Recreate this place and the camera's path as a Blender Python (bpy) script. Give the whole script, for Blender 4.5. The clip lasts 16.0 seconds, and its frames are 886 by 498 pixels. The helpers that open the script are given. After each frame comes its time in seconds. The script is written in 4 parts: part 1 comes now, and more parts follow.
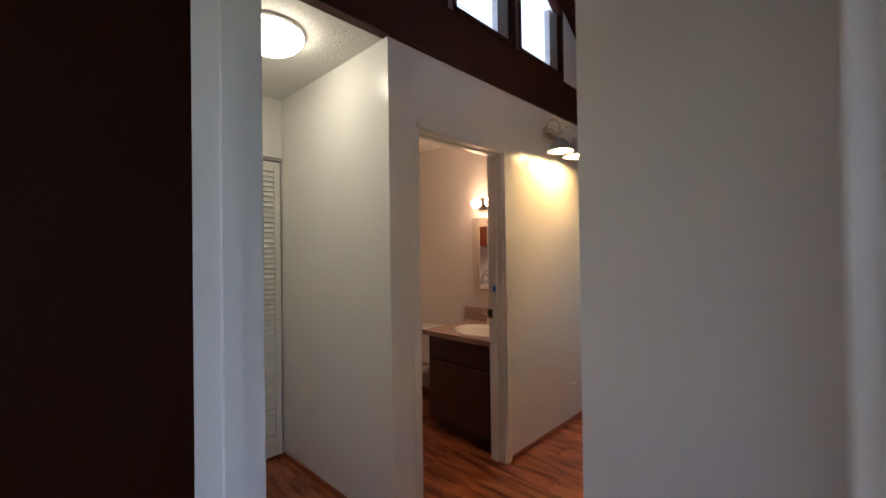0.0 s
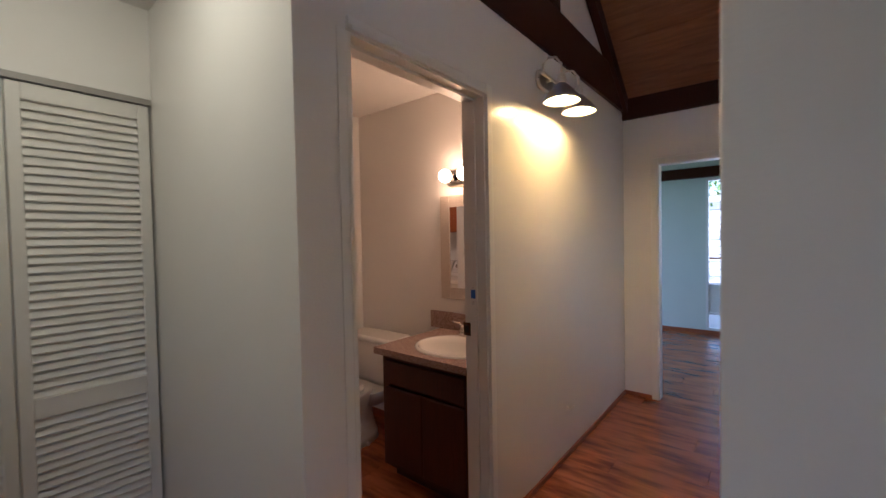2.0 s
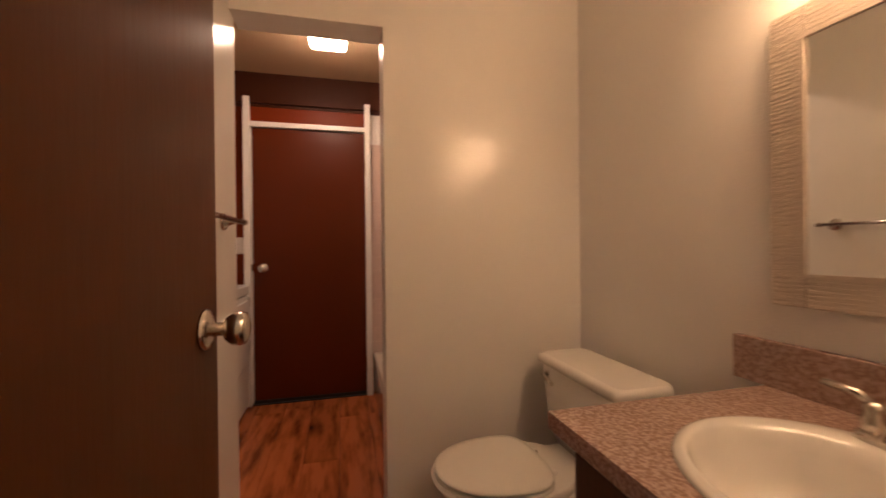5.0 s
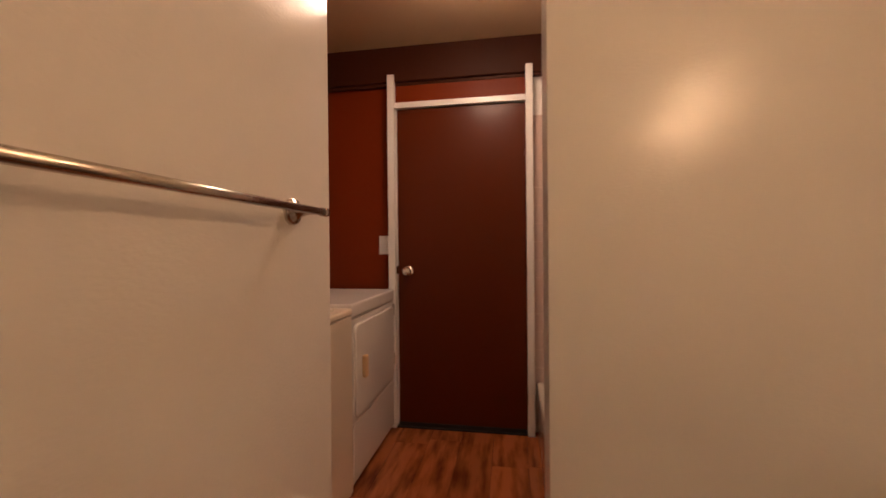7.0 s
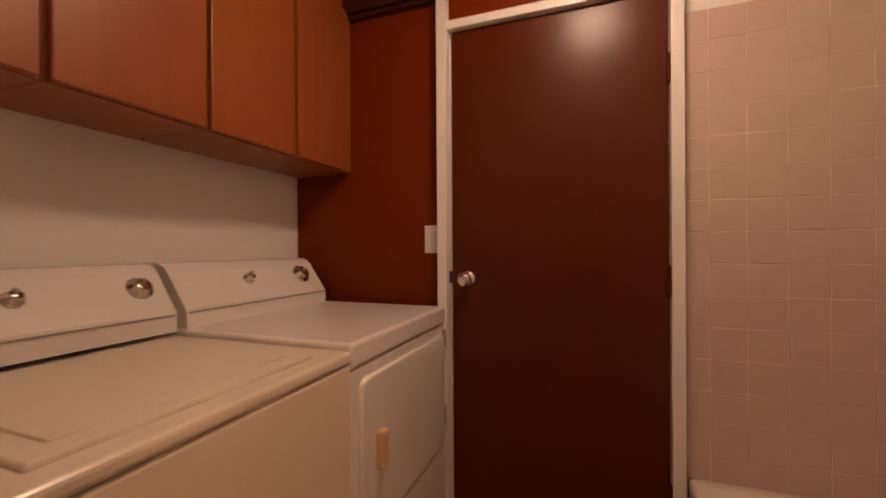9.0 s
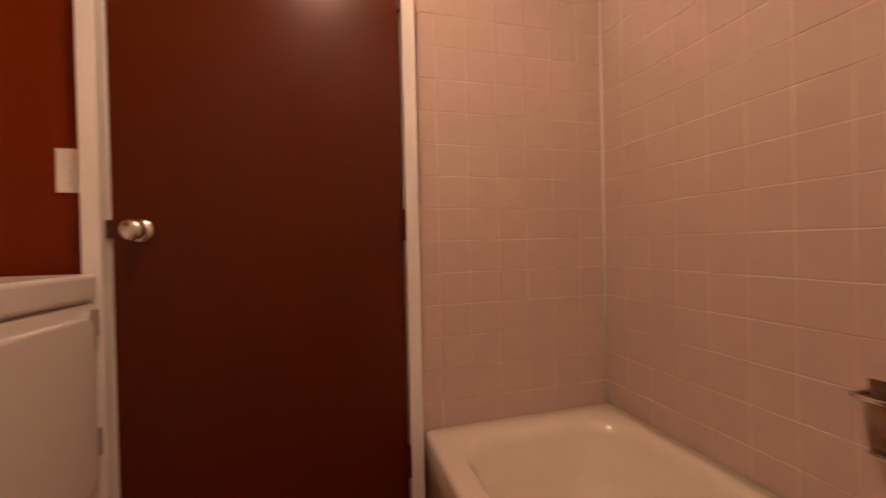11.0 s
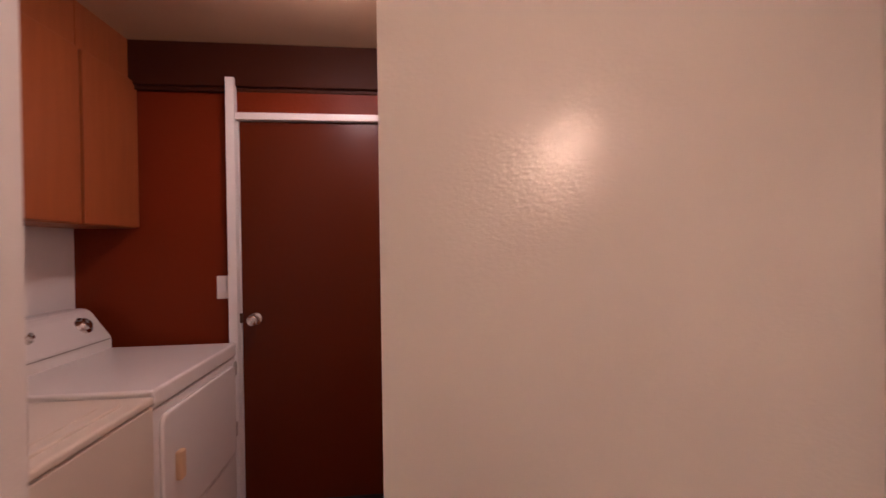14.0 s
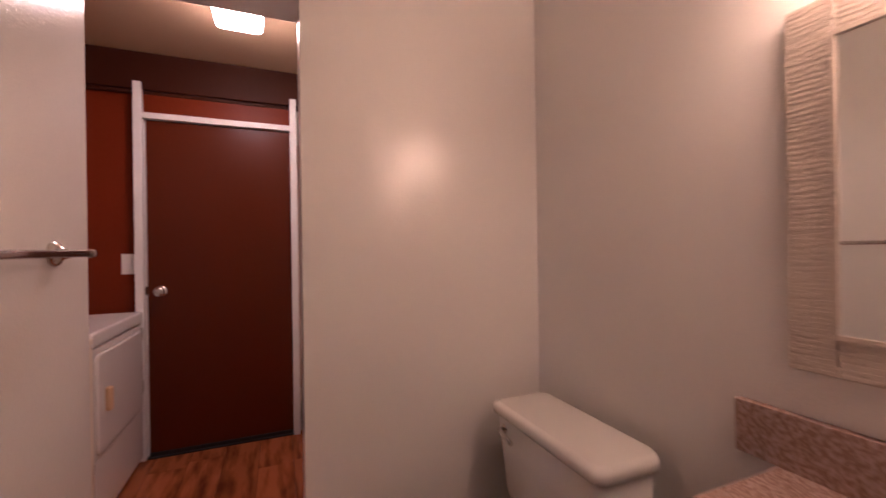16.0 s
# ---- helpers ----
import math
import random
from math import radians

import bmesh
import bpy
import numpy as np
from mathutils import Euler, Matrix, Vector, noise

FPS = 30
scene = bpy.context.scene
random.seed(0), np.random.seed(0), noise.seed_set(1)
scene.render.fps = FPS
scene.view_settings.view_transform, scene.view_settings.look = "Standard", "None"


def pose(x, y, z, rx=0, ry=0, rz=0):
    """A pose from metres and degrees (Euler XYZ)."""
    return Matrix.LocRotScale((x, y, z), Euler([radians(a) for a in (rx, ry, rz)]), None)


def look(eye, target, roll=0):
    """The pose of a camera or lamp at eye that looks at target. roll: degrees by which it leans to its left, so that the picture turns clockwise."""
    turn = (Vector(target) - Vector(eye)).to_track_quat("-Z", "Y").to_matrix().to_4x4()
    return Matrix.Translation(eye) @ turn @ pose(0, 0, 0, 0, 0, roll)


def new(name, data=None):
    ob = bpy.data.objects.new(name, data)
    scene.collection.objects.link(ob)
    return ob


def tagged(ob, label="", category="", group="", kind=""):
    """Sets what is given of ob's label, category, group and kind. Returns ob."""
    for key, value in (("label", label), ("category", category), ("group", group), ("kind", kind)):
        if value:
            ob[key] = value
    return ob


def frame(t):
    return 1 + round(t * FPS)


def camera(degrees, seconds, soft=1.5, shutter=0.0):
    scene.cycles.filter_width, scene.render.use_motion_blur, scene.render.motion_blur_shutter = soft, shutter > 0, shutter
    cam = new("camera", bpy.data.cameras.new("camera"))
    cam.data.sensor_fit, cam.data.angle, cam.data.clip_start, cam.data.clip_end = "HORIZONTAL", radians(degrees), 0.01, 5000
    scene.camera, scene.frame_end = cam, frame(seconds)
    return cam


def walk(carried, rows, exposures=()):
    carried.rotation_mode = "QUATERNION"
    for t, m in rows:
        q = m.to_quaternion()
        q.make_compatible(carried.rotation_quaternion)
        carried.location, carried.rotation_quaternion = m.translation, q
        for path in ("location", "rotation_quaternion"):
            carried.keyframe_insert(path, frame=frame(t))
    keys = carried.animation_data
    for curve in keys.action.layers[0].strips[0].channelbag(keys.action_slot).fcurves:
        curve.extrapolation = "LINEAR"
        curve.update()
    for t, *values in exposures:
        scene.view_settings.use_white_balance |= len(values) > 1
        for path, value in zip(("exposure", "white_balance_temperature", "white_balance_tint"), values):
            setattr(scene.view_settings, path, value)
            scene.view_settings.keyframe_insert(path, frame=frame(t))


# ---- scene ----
cam = camera(95.2, 16.0, 1.5, 0.5)
PATH = [
    (0, (-0.262, 0.897, 1.383), (-1.651, 2.336, 1.401), -0.8),
    (0.5, (-0.395, 0.933, 1.398), (-1.774, 2.382, 1.379), -0.8),
    (1, (-0.508, 1.074, 1.389), (-1.81, 2.592, 1.357), -1.1),
    (1.5, (-0.657, 1.304, 1.396), (-1.941, 2.837, 1.355), -1.2),
    (2, (-0.81, 1.531, 1.397), (-2.073, 3.08, 1.345), -1.1),
    (2.5, (-0.965, 1.797, 1.393), (-2.222, 3.352, 1.339), -1.2),
    (3, (-1.132, 2.066, 1.383), (-2.464, 3.558, 1.343), -1.3),
    (3.5, (-1.352, 2.272, 1.34), (-2.836, 3.612, 1.303), -1.0),
    (4, (-1.56, 2.434, 1.287), (-3.224, 3.543, 1.257), -1.0),
    (4.5, (-1.703, 2.558, 1.195), (-3.528, 3.377, 1.183), -0.7),
    (5, (-1.794, 2.633, 1.137), (-3.734, 3.118, 1.13), -0.6),
    (5.2, (-1.834, 2.651, 1.12), (-3.804, 2.998, 1.122), -0.6),
    (7.3, (-2.616, 2.717, 1.168), (-4.56, 2.245, 1.156), -0.3),
    (7.5, (-2.707, 2.711, 1.18), (-4.619, 2.122, 1.17), -0.1),
    (8, (-2.943, 2.66, 1.2), (-4.777, 1.864, 1.188), 0.0),
    (10.5, (-3.721, 2.48, 0.952), (-5.718, 2.591, 0.947), -1.3),
    (11, (-3.688, 2.567, 0.94), (-5.61, 3.118, 0.922), -1.3),
    (11.5, (-3.6, 2.582, 0.987), (-5.456, 3.326, 0.968), -1.2),
    (12, (-3.481, 2.595, 1.05), (-5.339, 3.335, 1.028), -1.1),
    (12.5, (-3.361, 2.607, 1.136), (-5.247, 3.273, 1.115), -1.2),
    (13, (-3.2, 2.706, 1.282), (-5.149, 3.15, 1.223), -0.5),
    (13.5, (-3.037, 2.81, 1.324), (-5.019, 3.075, 1.301), -1.0),
    (14, (-2.791, 2.832, 1.366), (-4.781, 3.039, 1.352), -0.8),
    (14.5, (-2.583, 2.813, 1.342), (-4.574, 3.001, 1.359), -0.7),
    (15, (-2.37, 2.81, 1.329), (-4.341, 3.146, 1.342), -0.3),
    (15.5, (-2.204, 2.775, 1.293), (-4.136, 3.293, 1.302), -0.6),
    (16, (-2.082, 2.729, 1.233), (-3.934, 3.485, 1.231), -0.8),
]
walk(cam, [(t, look(eye, target, roll)) for t, eye, target, roll in PATH],
     ((0.0, 1.85, 5350, 17), (1.5, 1.75, 5200, 17), (2.5, 1.68, 5050, 20), (3.5, 1.35, 5450, 18), (4.2, 1.62, 5850, 19), (5.0, 2.08, 5950, 14), (8.0, 1.9, 6100, 16), (10.5, 2.4, 6650, 19), (12.0, 2.4, 6350, 22), (12.6, 2.3, 6100, 24), (13.5, 2.15, 5050, 28), (14.5, 2.0, 5000, 32), (16.0, 2.1, 4950, 31)))

# ---- light ----
world = bpy.data.worlds.new("world")
scene.world = world
world.use_nodes = True
wn = world.node_tree.nodes
sky = wn.new("ShaderNodeTexSky")
sky.sky_type = "NISHITA"
sky.sun_disc = False
sky.sun_elevation = radians(50)
sky.sun_rotation = radians(150)
world.node_tree.links.new(sky.outputs[0], wn["Background"].inputs[0])
wn["Background"].inputs[1].default_value = 0.15
sun = new("sun", bpy.data.lights.new("sun", "SUN"))
sun.data.energy, sun.data.angle, sun.data.color = 3.6, radians(0.5), (1.0, 0.95, 0.88)
sun.matrix_world = look((6, -8, 14), (0, 2, 0))

WARM = (1.0, 0.575, 0.28)

# ---- materials ----


def material(name, color, rough=0.5, metal=0.0, color2=None, scale=6.0, mix=(0.15, 0.9), bump=0.0, bump_scale=200.0, stretch=(1, 1, 1),
             detail=6.0, coat=0.0, vary=0.0, rough_var=0.0, spec=0.5, relief=False):
    """Principled surface with two-scale colour variation, fine relief and uneven gloss."""
    m = bpy.data.materials.new(name)
    m.use_nodes = True
    n, l = m.node_tree.nodes, m.node_tree.links
    b = n["Principled BSDF"]
    b.inputs["Roughness"].default_value = rough
    b.inputs["Metallic"].default_value = metal
    b.inputs["Specular IOR Level"].default_value = spec
    b.inputs["Coat Weight"].default_value = coat
    b.inputs["Coat Roughness"].default_value = 0.12
    tc = n.new("ShaderNodeTexCoord")
    mp = n.new("ShaderNodeMapping")
    mp.inputs["Scale"].default_value = stretch
    l.new(tc.outputs["Object"], mp.inputs["Vector"])
    vec = mp.outputs["Vector"]
    info = n.new("ShaderNodeObjectInfo")
    if vary:
        off = n.new("ShaderNodeVectorMath")
        off.operation = "ADD"
        sc = n.new("ShaderNodeVectorMath")
        sc.operation = "SCALE"
        sc.inputs[0].default_value = (7.3, 11.1, 5.7)
        l.new(info.outputs["Random"], sc.inputs["Scale"])
        l.new(vec, off.inputs[0])
        l.new(sc.outputs[0], off.inputs[1])
        vec = off.outputs[0]
    noi = n.new("ShaderNodeTexNoise")
    noi.inputs["Scale"].default_value = scale
    noi.inputs["Detail"].default_value = detail
    l.new(vec, noi.inputs["Vector"])
    ramp = n.new("ShaderNodeValToRGB")
    ramp.color_ramp.elements[0].position, ramp.color_ramp.elements[1].position = mix
    c2 = color2 or tuple(c * 0.93 for c in color)
    ramp.color_ramp.elements[0].color = (*c2, 1)
    ramp.color_ramp.elements[1].color = (*color, 1)
    l.new(noi.outputs["Fac"], ramp.inputs["Fac"])
    col = ramp.outputs["Color"]
    if vary:
        hsv = n.new("ShaderNodeHueSaturation")
        mr = n.new("ShaderNodeMapRange")
        mr.inputs["To Min"].default_value, mr.inputs["To Max"].default_value = 1 - vary, 1 + vary
        l.new(info.outputs["Random"], mr.inputs["Value"])
        l.new(mr.outputs[0], hsv.inputs["Value"])
        l.new(col, hsv.inputs["Color"])
        col = hsv.outputs["Color"]
    l.new(col, b.inputs["Base Color"])
    if rough_var:
        rn = n.new("ShaderNodeTexNoise")
        rn.inputs["Scale"].default_value = 9
        l.new(vec, rn.inputs["Vector"])
        rr = n.new("ShaderNodeMapRange")
        rr.inputs["To Min"].default_value, rr.inputs["To Max"].default_value = rough - rough_var, rough + rough_var
        l.new(rn.outputs["Fac"], rr.inputs["Value"])
        l.new(rr.outputs[0], b.inputs["Roughness"])
    if bump:
        bn = n.new("ShaderNodeTexNoise")
        bn.inputs["Scale"].default_value = bump_scale
        bn.inputs["Detail"].default_value = 3
        l.new(vec, bn.inputs["Vector"])
        if relief:
            rm = n.new("ShaderNodeMapping")
            rm.inputs["Rotation"].default_value = (radians(35), radians(35), radians(20))
            rm.inputs["Scale"].default_value = (1.0, 1.0, 1.8)
            l.new(tc.outputs["Object"], rm.inputs["Vector"])
            l.new(rm.outputs["Vector"], bn.inputs["Vector"])
        bp = n.new("ShaderNodeBump")
        bp.inputs["Strength"].default_value = bump
        bp.inputs["Distance"].default_value = 0.004
        l.new(bn.outputs["Fac"], bp.inputs["Height"])
        l.new(bp.outputs["Normal"], b.inputs["Normal"])
    return m


def glow(name, color, strength):
    m = bpy.data.materials.new(name)
    m.use_nodes = True
    b = m.node_tree.nodes["Principled BSDF"]
    b.inputs["Base Color"].default_value = (0.9, 0.9, 0.88, 1)
    b.inputs["Emission Color"].default_value = (*color, 1)
    b.inputs["Emission Strength"].default_value = strength
    return m


M_WALL = material("white_gloss_wall_paint", (0.80, 0.78, 0.745), 0.185, color2=(0.785, 0.762, 0.725), scale=3, bump=0.15, bump_scale=95, relief=True)
M_SATIN = material("white_satin_wall_paint", (0.80, 0.78, 0.745), 0.5, color2=(0.785, 0.762, 0.725), scale=3, bump=0.12, bump_scale=95, relief=True)
M_TRIM = material("white_trim_paint", (0.80, 0.79, 0.76), 0.35, scale=8, bump=0.08, bump_scale=40)
M_CEIL = material("textured_white_ceiling", (0.78, 0.76, 0.72), 0.85, scale=40, bump=1.0, bump_scale=70)
M_CEIL_TAN = material("smooth_tan_ceiling", (0.50, 0.36, 0.22), 0.5, scale=5, bump=0.15, bump_scale=60)
M_RED = material("red_brown_wall_paint", (0.165, 0.0215, 0.0012), 0.45, spec=0.15, color2=(0.150, 0.0195, 0.0011), scale=2, bump=0.25, bump_scale=60)
M_BEAM = material("dark_brown_beam_paint", (0.048, 0.012, 0.0045), 0.5, spec=0.14, scale=5, stretch=(6, 1, 6), bump=0.3, bump_scale=50)
M_DOOR = material("dark_brown_door_paint", (0.092, 0.0145, 0.0014), 0.28, color2=(0.087, 0.0135, 0.0013), scale=4, spec=0.24, bump=0.10, bump_scale=45, stretch=(1, 1, 0.15))
M_DOOR2 = material("brown_satin_door_paint", (0.078, 0.023, 0.0050), 0.36, spec=0.14, scale=3, bump=0.12, bump_scale=45, stretch=(1, 1, 0.15))
M_ROOF = material("brown_roof_plank", (0.30, 0.125, 0.055), 0.5, color2=(0.15, 0.055, 0.024), scale=7, stretch=(0.6, 6, 6), bump=0.25, bump_scale=30, vary=0.2)
M_FLOOR = material("red_brown_laminate", (0.42, 0.125, 0.036), 0.27, color2=(0.14, 0.032, 0.010), scale=4.2, mix=(0.33, 0.58), stretch=(0.75, 4.2, 4.2), spec=0.6, bump=0.06, bump_scale=60, detail=9, vary=0.10)
M_FLOOR_BASE = material("dark_joint", (0.05, 0.02, 0.01), 0.8)
M_BASE = material("red_brown_baseboard", (0.36, 0.10, 0.034), 0.4, color2=(0.24, 0.062, 0.02), scale=6, stretch=(1, 1, 5))
M_LOUVER = material("white_louver_paint", (0.78, 0.76, 0.71), 0.38, scale=12, bump=0.08, bump_scale=40)
M_PORC = material("white_porcelain", (0.82, 0.80, 0.76), 0.08, scale=3, coat=0.4)
M_TUB = material("cream_enamel", (0.80, 0.74, 0.64), 0.14, scale=3, coat=0.3)
M_SEAT = material("white_plastic_seat", (0.82, 0.80, 0.76), 0.18, scale=3)
M_TILE = material("mauve_ceramic_tile", (0.60, 0.47, 0.415), 0.24, color2=(0.545, 0.42, 0.37), scale=14, vary=0.015, bump=0.12, bump_scale=40)
M_GROUT = material("pale_grout", (0.74, 0.62, 0.53), 0.85, color2=(0.58, 0.45, 0.39), scale=6, mix=(0.4, 0.6))
M_COUNTER = material("speckled_brown_laminate", (0.47, 0.345, 0.295), 0.25, color2=(0.28, 0.175, 0.135), scale=130, mix=(0.40, 0.62), detail=8)
M_VANITY = material("dark_stained_wood", (0.085, 0.024, 0.010), 0.42, color2=(0.040, 0.011, 0.005), scale=8, stretch=(8, 8, 0.7), bump=0.15, bump_scale=60)
M_CAB = material("orange_brown_cabinet_wood", (0.33, 0.092, 0.021), 0.36, color2=(0.26, 0.068, 0.015), scale=5, stretch=(7, 7, 0.6), bump=0.1, bump_scale=60)
M_NICKEL = material("brushed_nickel", (0.66, 0.60, 0.54), 0.24, 1.0, scale=60, stretch=(1, 8, 8))
M_CHROME = material("worn_chrome", (0.72, 0.68, 0.62), 0.16, 1.0, scale=20, rough_var=0.05)
M_TARNISH = material("tarnished_brown_chrome", (0.46, 0.33, 0.22), 0.3, 0.9, color2=(0.20, 0.13, 0.08), scale=18, mix=(0.35, 0.65))
M_BRONZE = material("dark_bronze", (0.10, 0.05, 0.03), 0.45, 0.8)
M_MIRROR = material("mirror_glass", (0.88, 0.90, 0.88), 0.02, 1.0)
M_MFRAME = material("silver_washed_mirror_frame", (0.62, 0.55, 0.47), 0.33, 0.25, color2=(0.53, 0.46, 0.39), scale=22, stretch=(1, 1, 5), bump=0.5, bump_scale=30)
M_APPL = material("white_appliance_enamel", (0.80, 0.78, 0.74), 0.25, scale=3, coat=0.2)
M_APPL2 = material("aged_cream_appliance_enamel", (0.74, 0.66, 0.54), 0.28, scale=3, coat=0.2)
M_PLASTIC = material("white_plastic", (0.82, 0.80, 0.76), 0.35)
M_YELLOWED = material("yellowed_plastic", (0.66, 0.45, 0.25), 0.4)
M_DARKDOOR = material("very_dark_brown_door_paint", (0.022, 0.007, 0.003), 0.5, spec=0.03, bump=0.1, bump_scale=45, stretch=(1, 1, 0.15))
M_GLASS_EDGE = material("ground_glass_edge", (0.48, 0.53, 0.50), 0.5)
M_GREY = material("grey_plastic", (0.35, 0.33, 0.30), 0.4)
M_TAPE = material("blue_masking_tape", (0.02, 0.13, 0.55), 0.7)
M_SHADE = material("aged_nickel_shade", (0.60, 0.53, 0.46), 0.3, 1.0, scale=30)
M_ENAMEL = material("white_shade_enamel", (0.88, 0.86, 0.82), 0.4)
M_RUBBER = material("black_threshold", (0.015, 0.013, 0.012), 0.7)
M_GREENWALL = material("pale_green_wall_paint", (0.66, 0.71, 0.64), 0.5, scale=3, bump=0.2, bump_scale=70)
M_LAWN = material("grass_ground", (0.09, 0.15, 0.04), 0.95, color2=(0.05, 0.09, 0.025), scale=8)
M_PAVE = material("pale_concrete", (0.62, 0.60, 0.56), 0.9, scale=8, bump=0.3)
M_LEAF = material("bright_leaf", (0.12, 0.22, 0.03), 0.6, scale=6, vary=0.3)
M_BARK = material("bark", (0.12, 0.08, 0.05), 0.9, scale=12, bump=0.5, bump_scale=30)
M_SIDING = material("white_siding_paint", (0.66, 0.65, 0.63), 0.6, scale=6)
M_REDROOF = material("red_roof", (0.45, 0.09, 0.05), 0.8, scale=8)
M_CORD = material("white_cord", (0.75, 0.75, 0.72), 0.5)
M_BULB = glow("warm_bulb_glow", WARM, 11.8)
M_SCONCE_BULB = glow("warm_sconce_glow", (1.0, 0.60, 0.18), 95.0)
M_DOME = glow("ceiling_dome_glow", (1.0, 0.86, 0.53), 4.9)
M_PANEL = glow("laundry_lamp_glow", (1.0, 0.66, 0.42), 15.0)
glass = bpy.data.materials.new("window_glass")
glass.use_nodes = True
gb = glass.node_tree.nodes["Principled BSDF"]
gb.inputs["Transmission Weight"].default_value, gb.inputs["Roughness"].default_value, gb.inputs["IOR"].default_value = 1.0, 0.02, 1.1
M_GLASS = glass

# ---- mesh helpers ----


def box(bm, x0, x1, y0, y1, z0, z1, bevel=0.0, seg=2):
    x0, x1 = min(x0, x1), max(x0, x1)
    y0, y1 = min(y0, y1), max(y0, y1)
    z0, z1 = min(z0, z1), max(z0, z1)
    v = [bm.verts.new(p) for p in ((x0, y0, z0), (x1, y0, z0), (x1, y1, z0), (x0, y1, z0), (x0, y0, z1), (x1, y0, z1), (x1, y1, z1), (x0, y1, z1))]
    fs = [bm.faces.new([v[i] for i in f]) for f in ((3, 2, 1, 0), (4, 5, 6, 7), (0, 1, 5, 4), (1, 2, 6, 5), (2, 3, 7, 6), (3, 0, 4, 7))]
    if bevel:
        es = {e for f in fs for e in f.edges}
        bmesh.ops.bevel(bm, geom=list(es), offset=bevel, segments=seg, affect="EDGES", profile=0.5)
    return bm


def boxes(*rows, bevel=0.0, seg=2):
    bm = bmesh.new()
    for r in rows:
        box(bm, *r, bevel=bevel, seg=seg)
    return bm


def lathe(profile, segs=28, m=None, bm=None, squash=1.0, caps=True):
    """A turned body: profile rows of radius and height, about the z axis, moved by m."""
    bm = bm or bmesh.new()
    m = m or Matrix()
    rings = []
    for r, z in profile:
        rings.append([bm.verts.new(m @ Vector((r * math.cos(a) , r * squash * math.sin(a), z))) for a in (2 * math.pi * i / segs for i in range(segs))])
    for a, b in zip(rings, rings[1:]):
        for i in range(segs):
            j = (i + 1) % segs
            bm.faces.new((a[i], a[j], b[j], b[i]))
    for ring, flip in ((rings[0], True), (rings[-1], False)) if caps else ():
        bm.faces.new(ring[::-1] if flip else ring)
    for f in bm.faces:
        f.smooth = True
    return bm


def tube(points, r, segs=10, bm=None):
    """A round bar along points, with closed ends."""
    bm = bm or bmesh.new()
    pts = [Vector(p) for p in points]
    rings = []
    for i, p in enumerate(pts):
        d = (pts[min(i + 1, len(pts) - 1)] - pts[max(i - 1, 0)]).normalized()
        up = Vector((0, 0, 1)) if abs(d.z) < 0.9 else Vector((1, 0, 0))
        u = d.cross(up).normalized()
        w = u.cross(d)
        rings.append([bm.verts.new(p + r * (u * math.cos(a) + w * math.sin(a))) for a in (2 * math.pi * k / segs for k in range(segs))])
    for a, b in zip(rings, rings[1:]):
        for i in range(segs):
            j = (i + 1) % segs
            bm.faces.new((a[i], a[j], b[j], b[i])).smooth = True
    bm.faces.new(rings[0][::-1])
    bm.faces.new(rings[-1])
    return bm


def loft(rings, cap0=True, cap1=True, bm=None):
    """Skin over rings of equal length."""
    bm = bm or bmesh.new()
    vs = [[bm.verts.new(p) for p in ring] for ring in rings]
    n = len(vs[0])
    for a, b in zip(vs, vs[1:]):
        for i in range(n):
            j = (i + 1) % n
            bm.faces.new((a[i], a[j], b[j], b[i])).smooth = True
    if cap0:
        bm.faces.new(vs[0][::-1])
    if cap1:
        bm.faces.new(vs[-1])
    return bm


def rrect(x0, x1, y0, y1, z, r, n=6):
    """A rounded rectangle in a level plane."""
    out = []
    for cx, cy, a0 in ((x1 - r, y1 - r, 0), (x0 + r, y1 - r, 90), (x0 + r, y0 + r, 180), (x1 - r, y0 + r, 270)):
        for k in range(n + 1):
            a = radians(a0 + 90 * k / n)
            out.append(Vector((cx + r * math.cos(a), cy + r * math.sin(a), z)))
    return out


def oval(cx, cy, rx, ry, z, n=40, p=2.0):
    out = []
    for k in range(n):
        a = 2 * math.pi * k / n
        c, s = math.cos(a), math.sin(a)
        out.append(Vector((cx + rx * math.copysign(abs(c) ** (2 / p), c), cy + ry * math.copysign(abs(s) ** (2 / p), s), z)))
    return out


def prism(poly, x0, x1):
    """A plate between x0 and x1 whose outline is given in y and z."""
    bm = bmesh.new()
    a = [bm.verts.new((x0, y, z)) for y, z in poly]
    b = [bm.verts.new((x1, y, z)) for y, z in poly]
    n = len(poly)
    bm.faces.new(a)
    bm.faces.new(b[::-1])
    for i in range(n):
        bm.faces.new((a[i], b[i], b[(i + 1) % n], a[(i + 1) % n]))
    return bm


def mesh_of(name, bm, mat):
    me = bpy.data.meshes.new(name)
    bmesh.ops.recalc_face_normals(bm, faces=bm.faces[:])
    bm.to_mesh(me)
    bm.free()
    me.materials.append(mat)
    return me


def part(name, bm, mat, parent=None, label=""):
    ob = new(name, mesh_of(name, bm, mat))
    if parent is not None:
        ob.parent = parent
    return tagged(ob, label)


def piece(name, me, parent, m):
    ob = new(name, me)
    ob.parent = parent
    ob.matrix_basis = m
    return ob


def thing(name, label, category, group="", m=None, kind=""):
    ob = new(name)
    ob.empty_display_size = 0.1
    if m is not None:
        ob.matrix_basis = m
    return tagged(ob, label, category, group, kind)


def structure(name, bm, mat, label, category):
    return tagged(part(name, bm, mat), label, category, "", "structure")


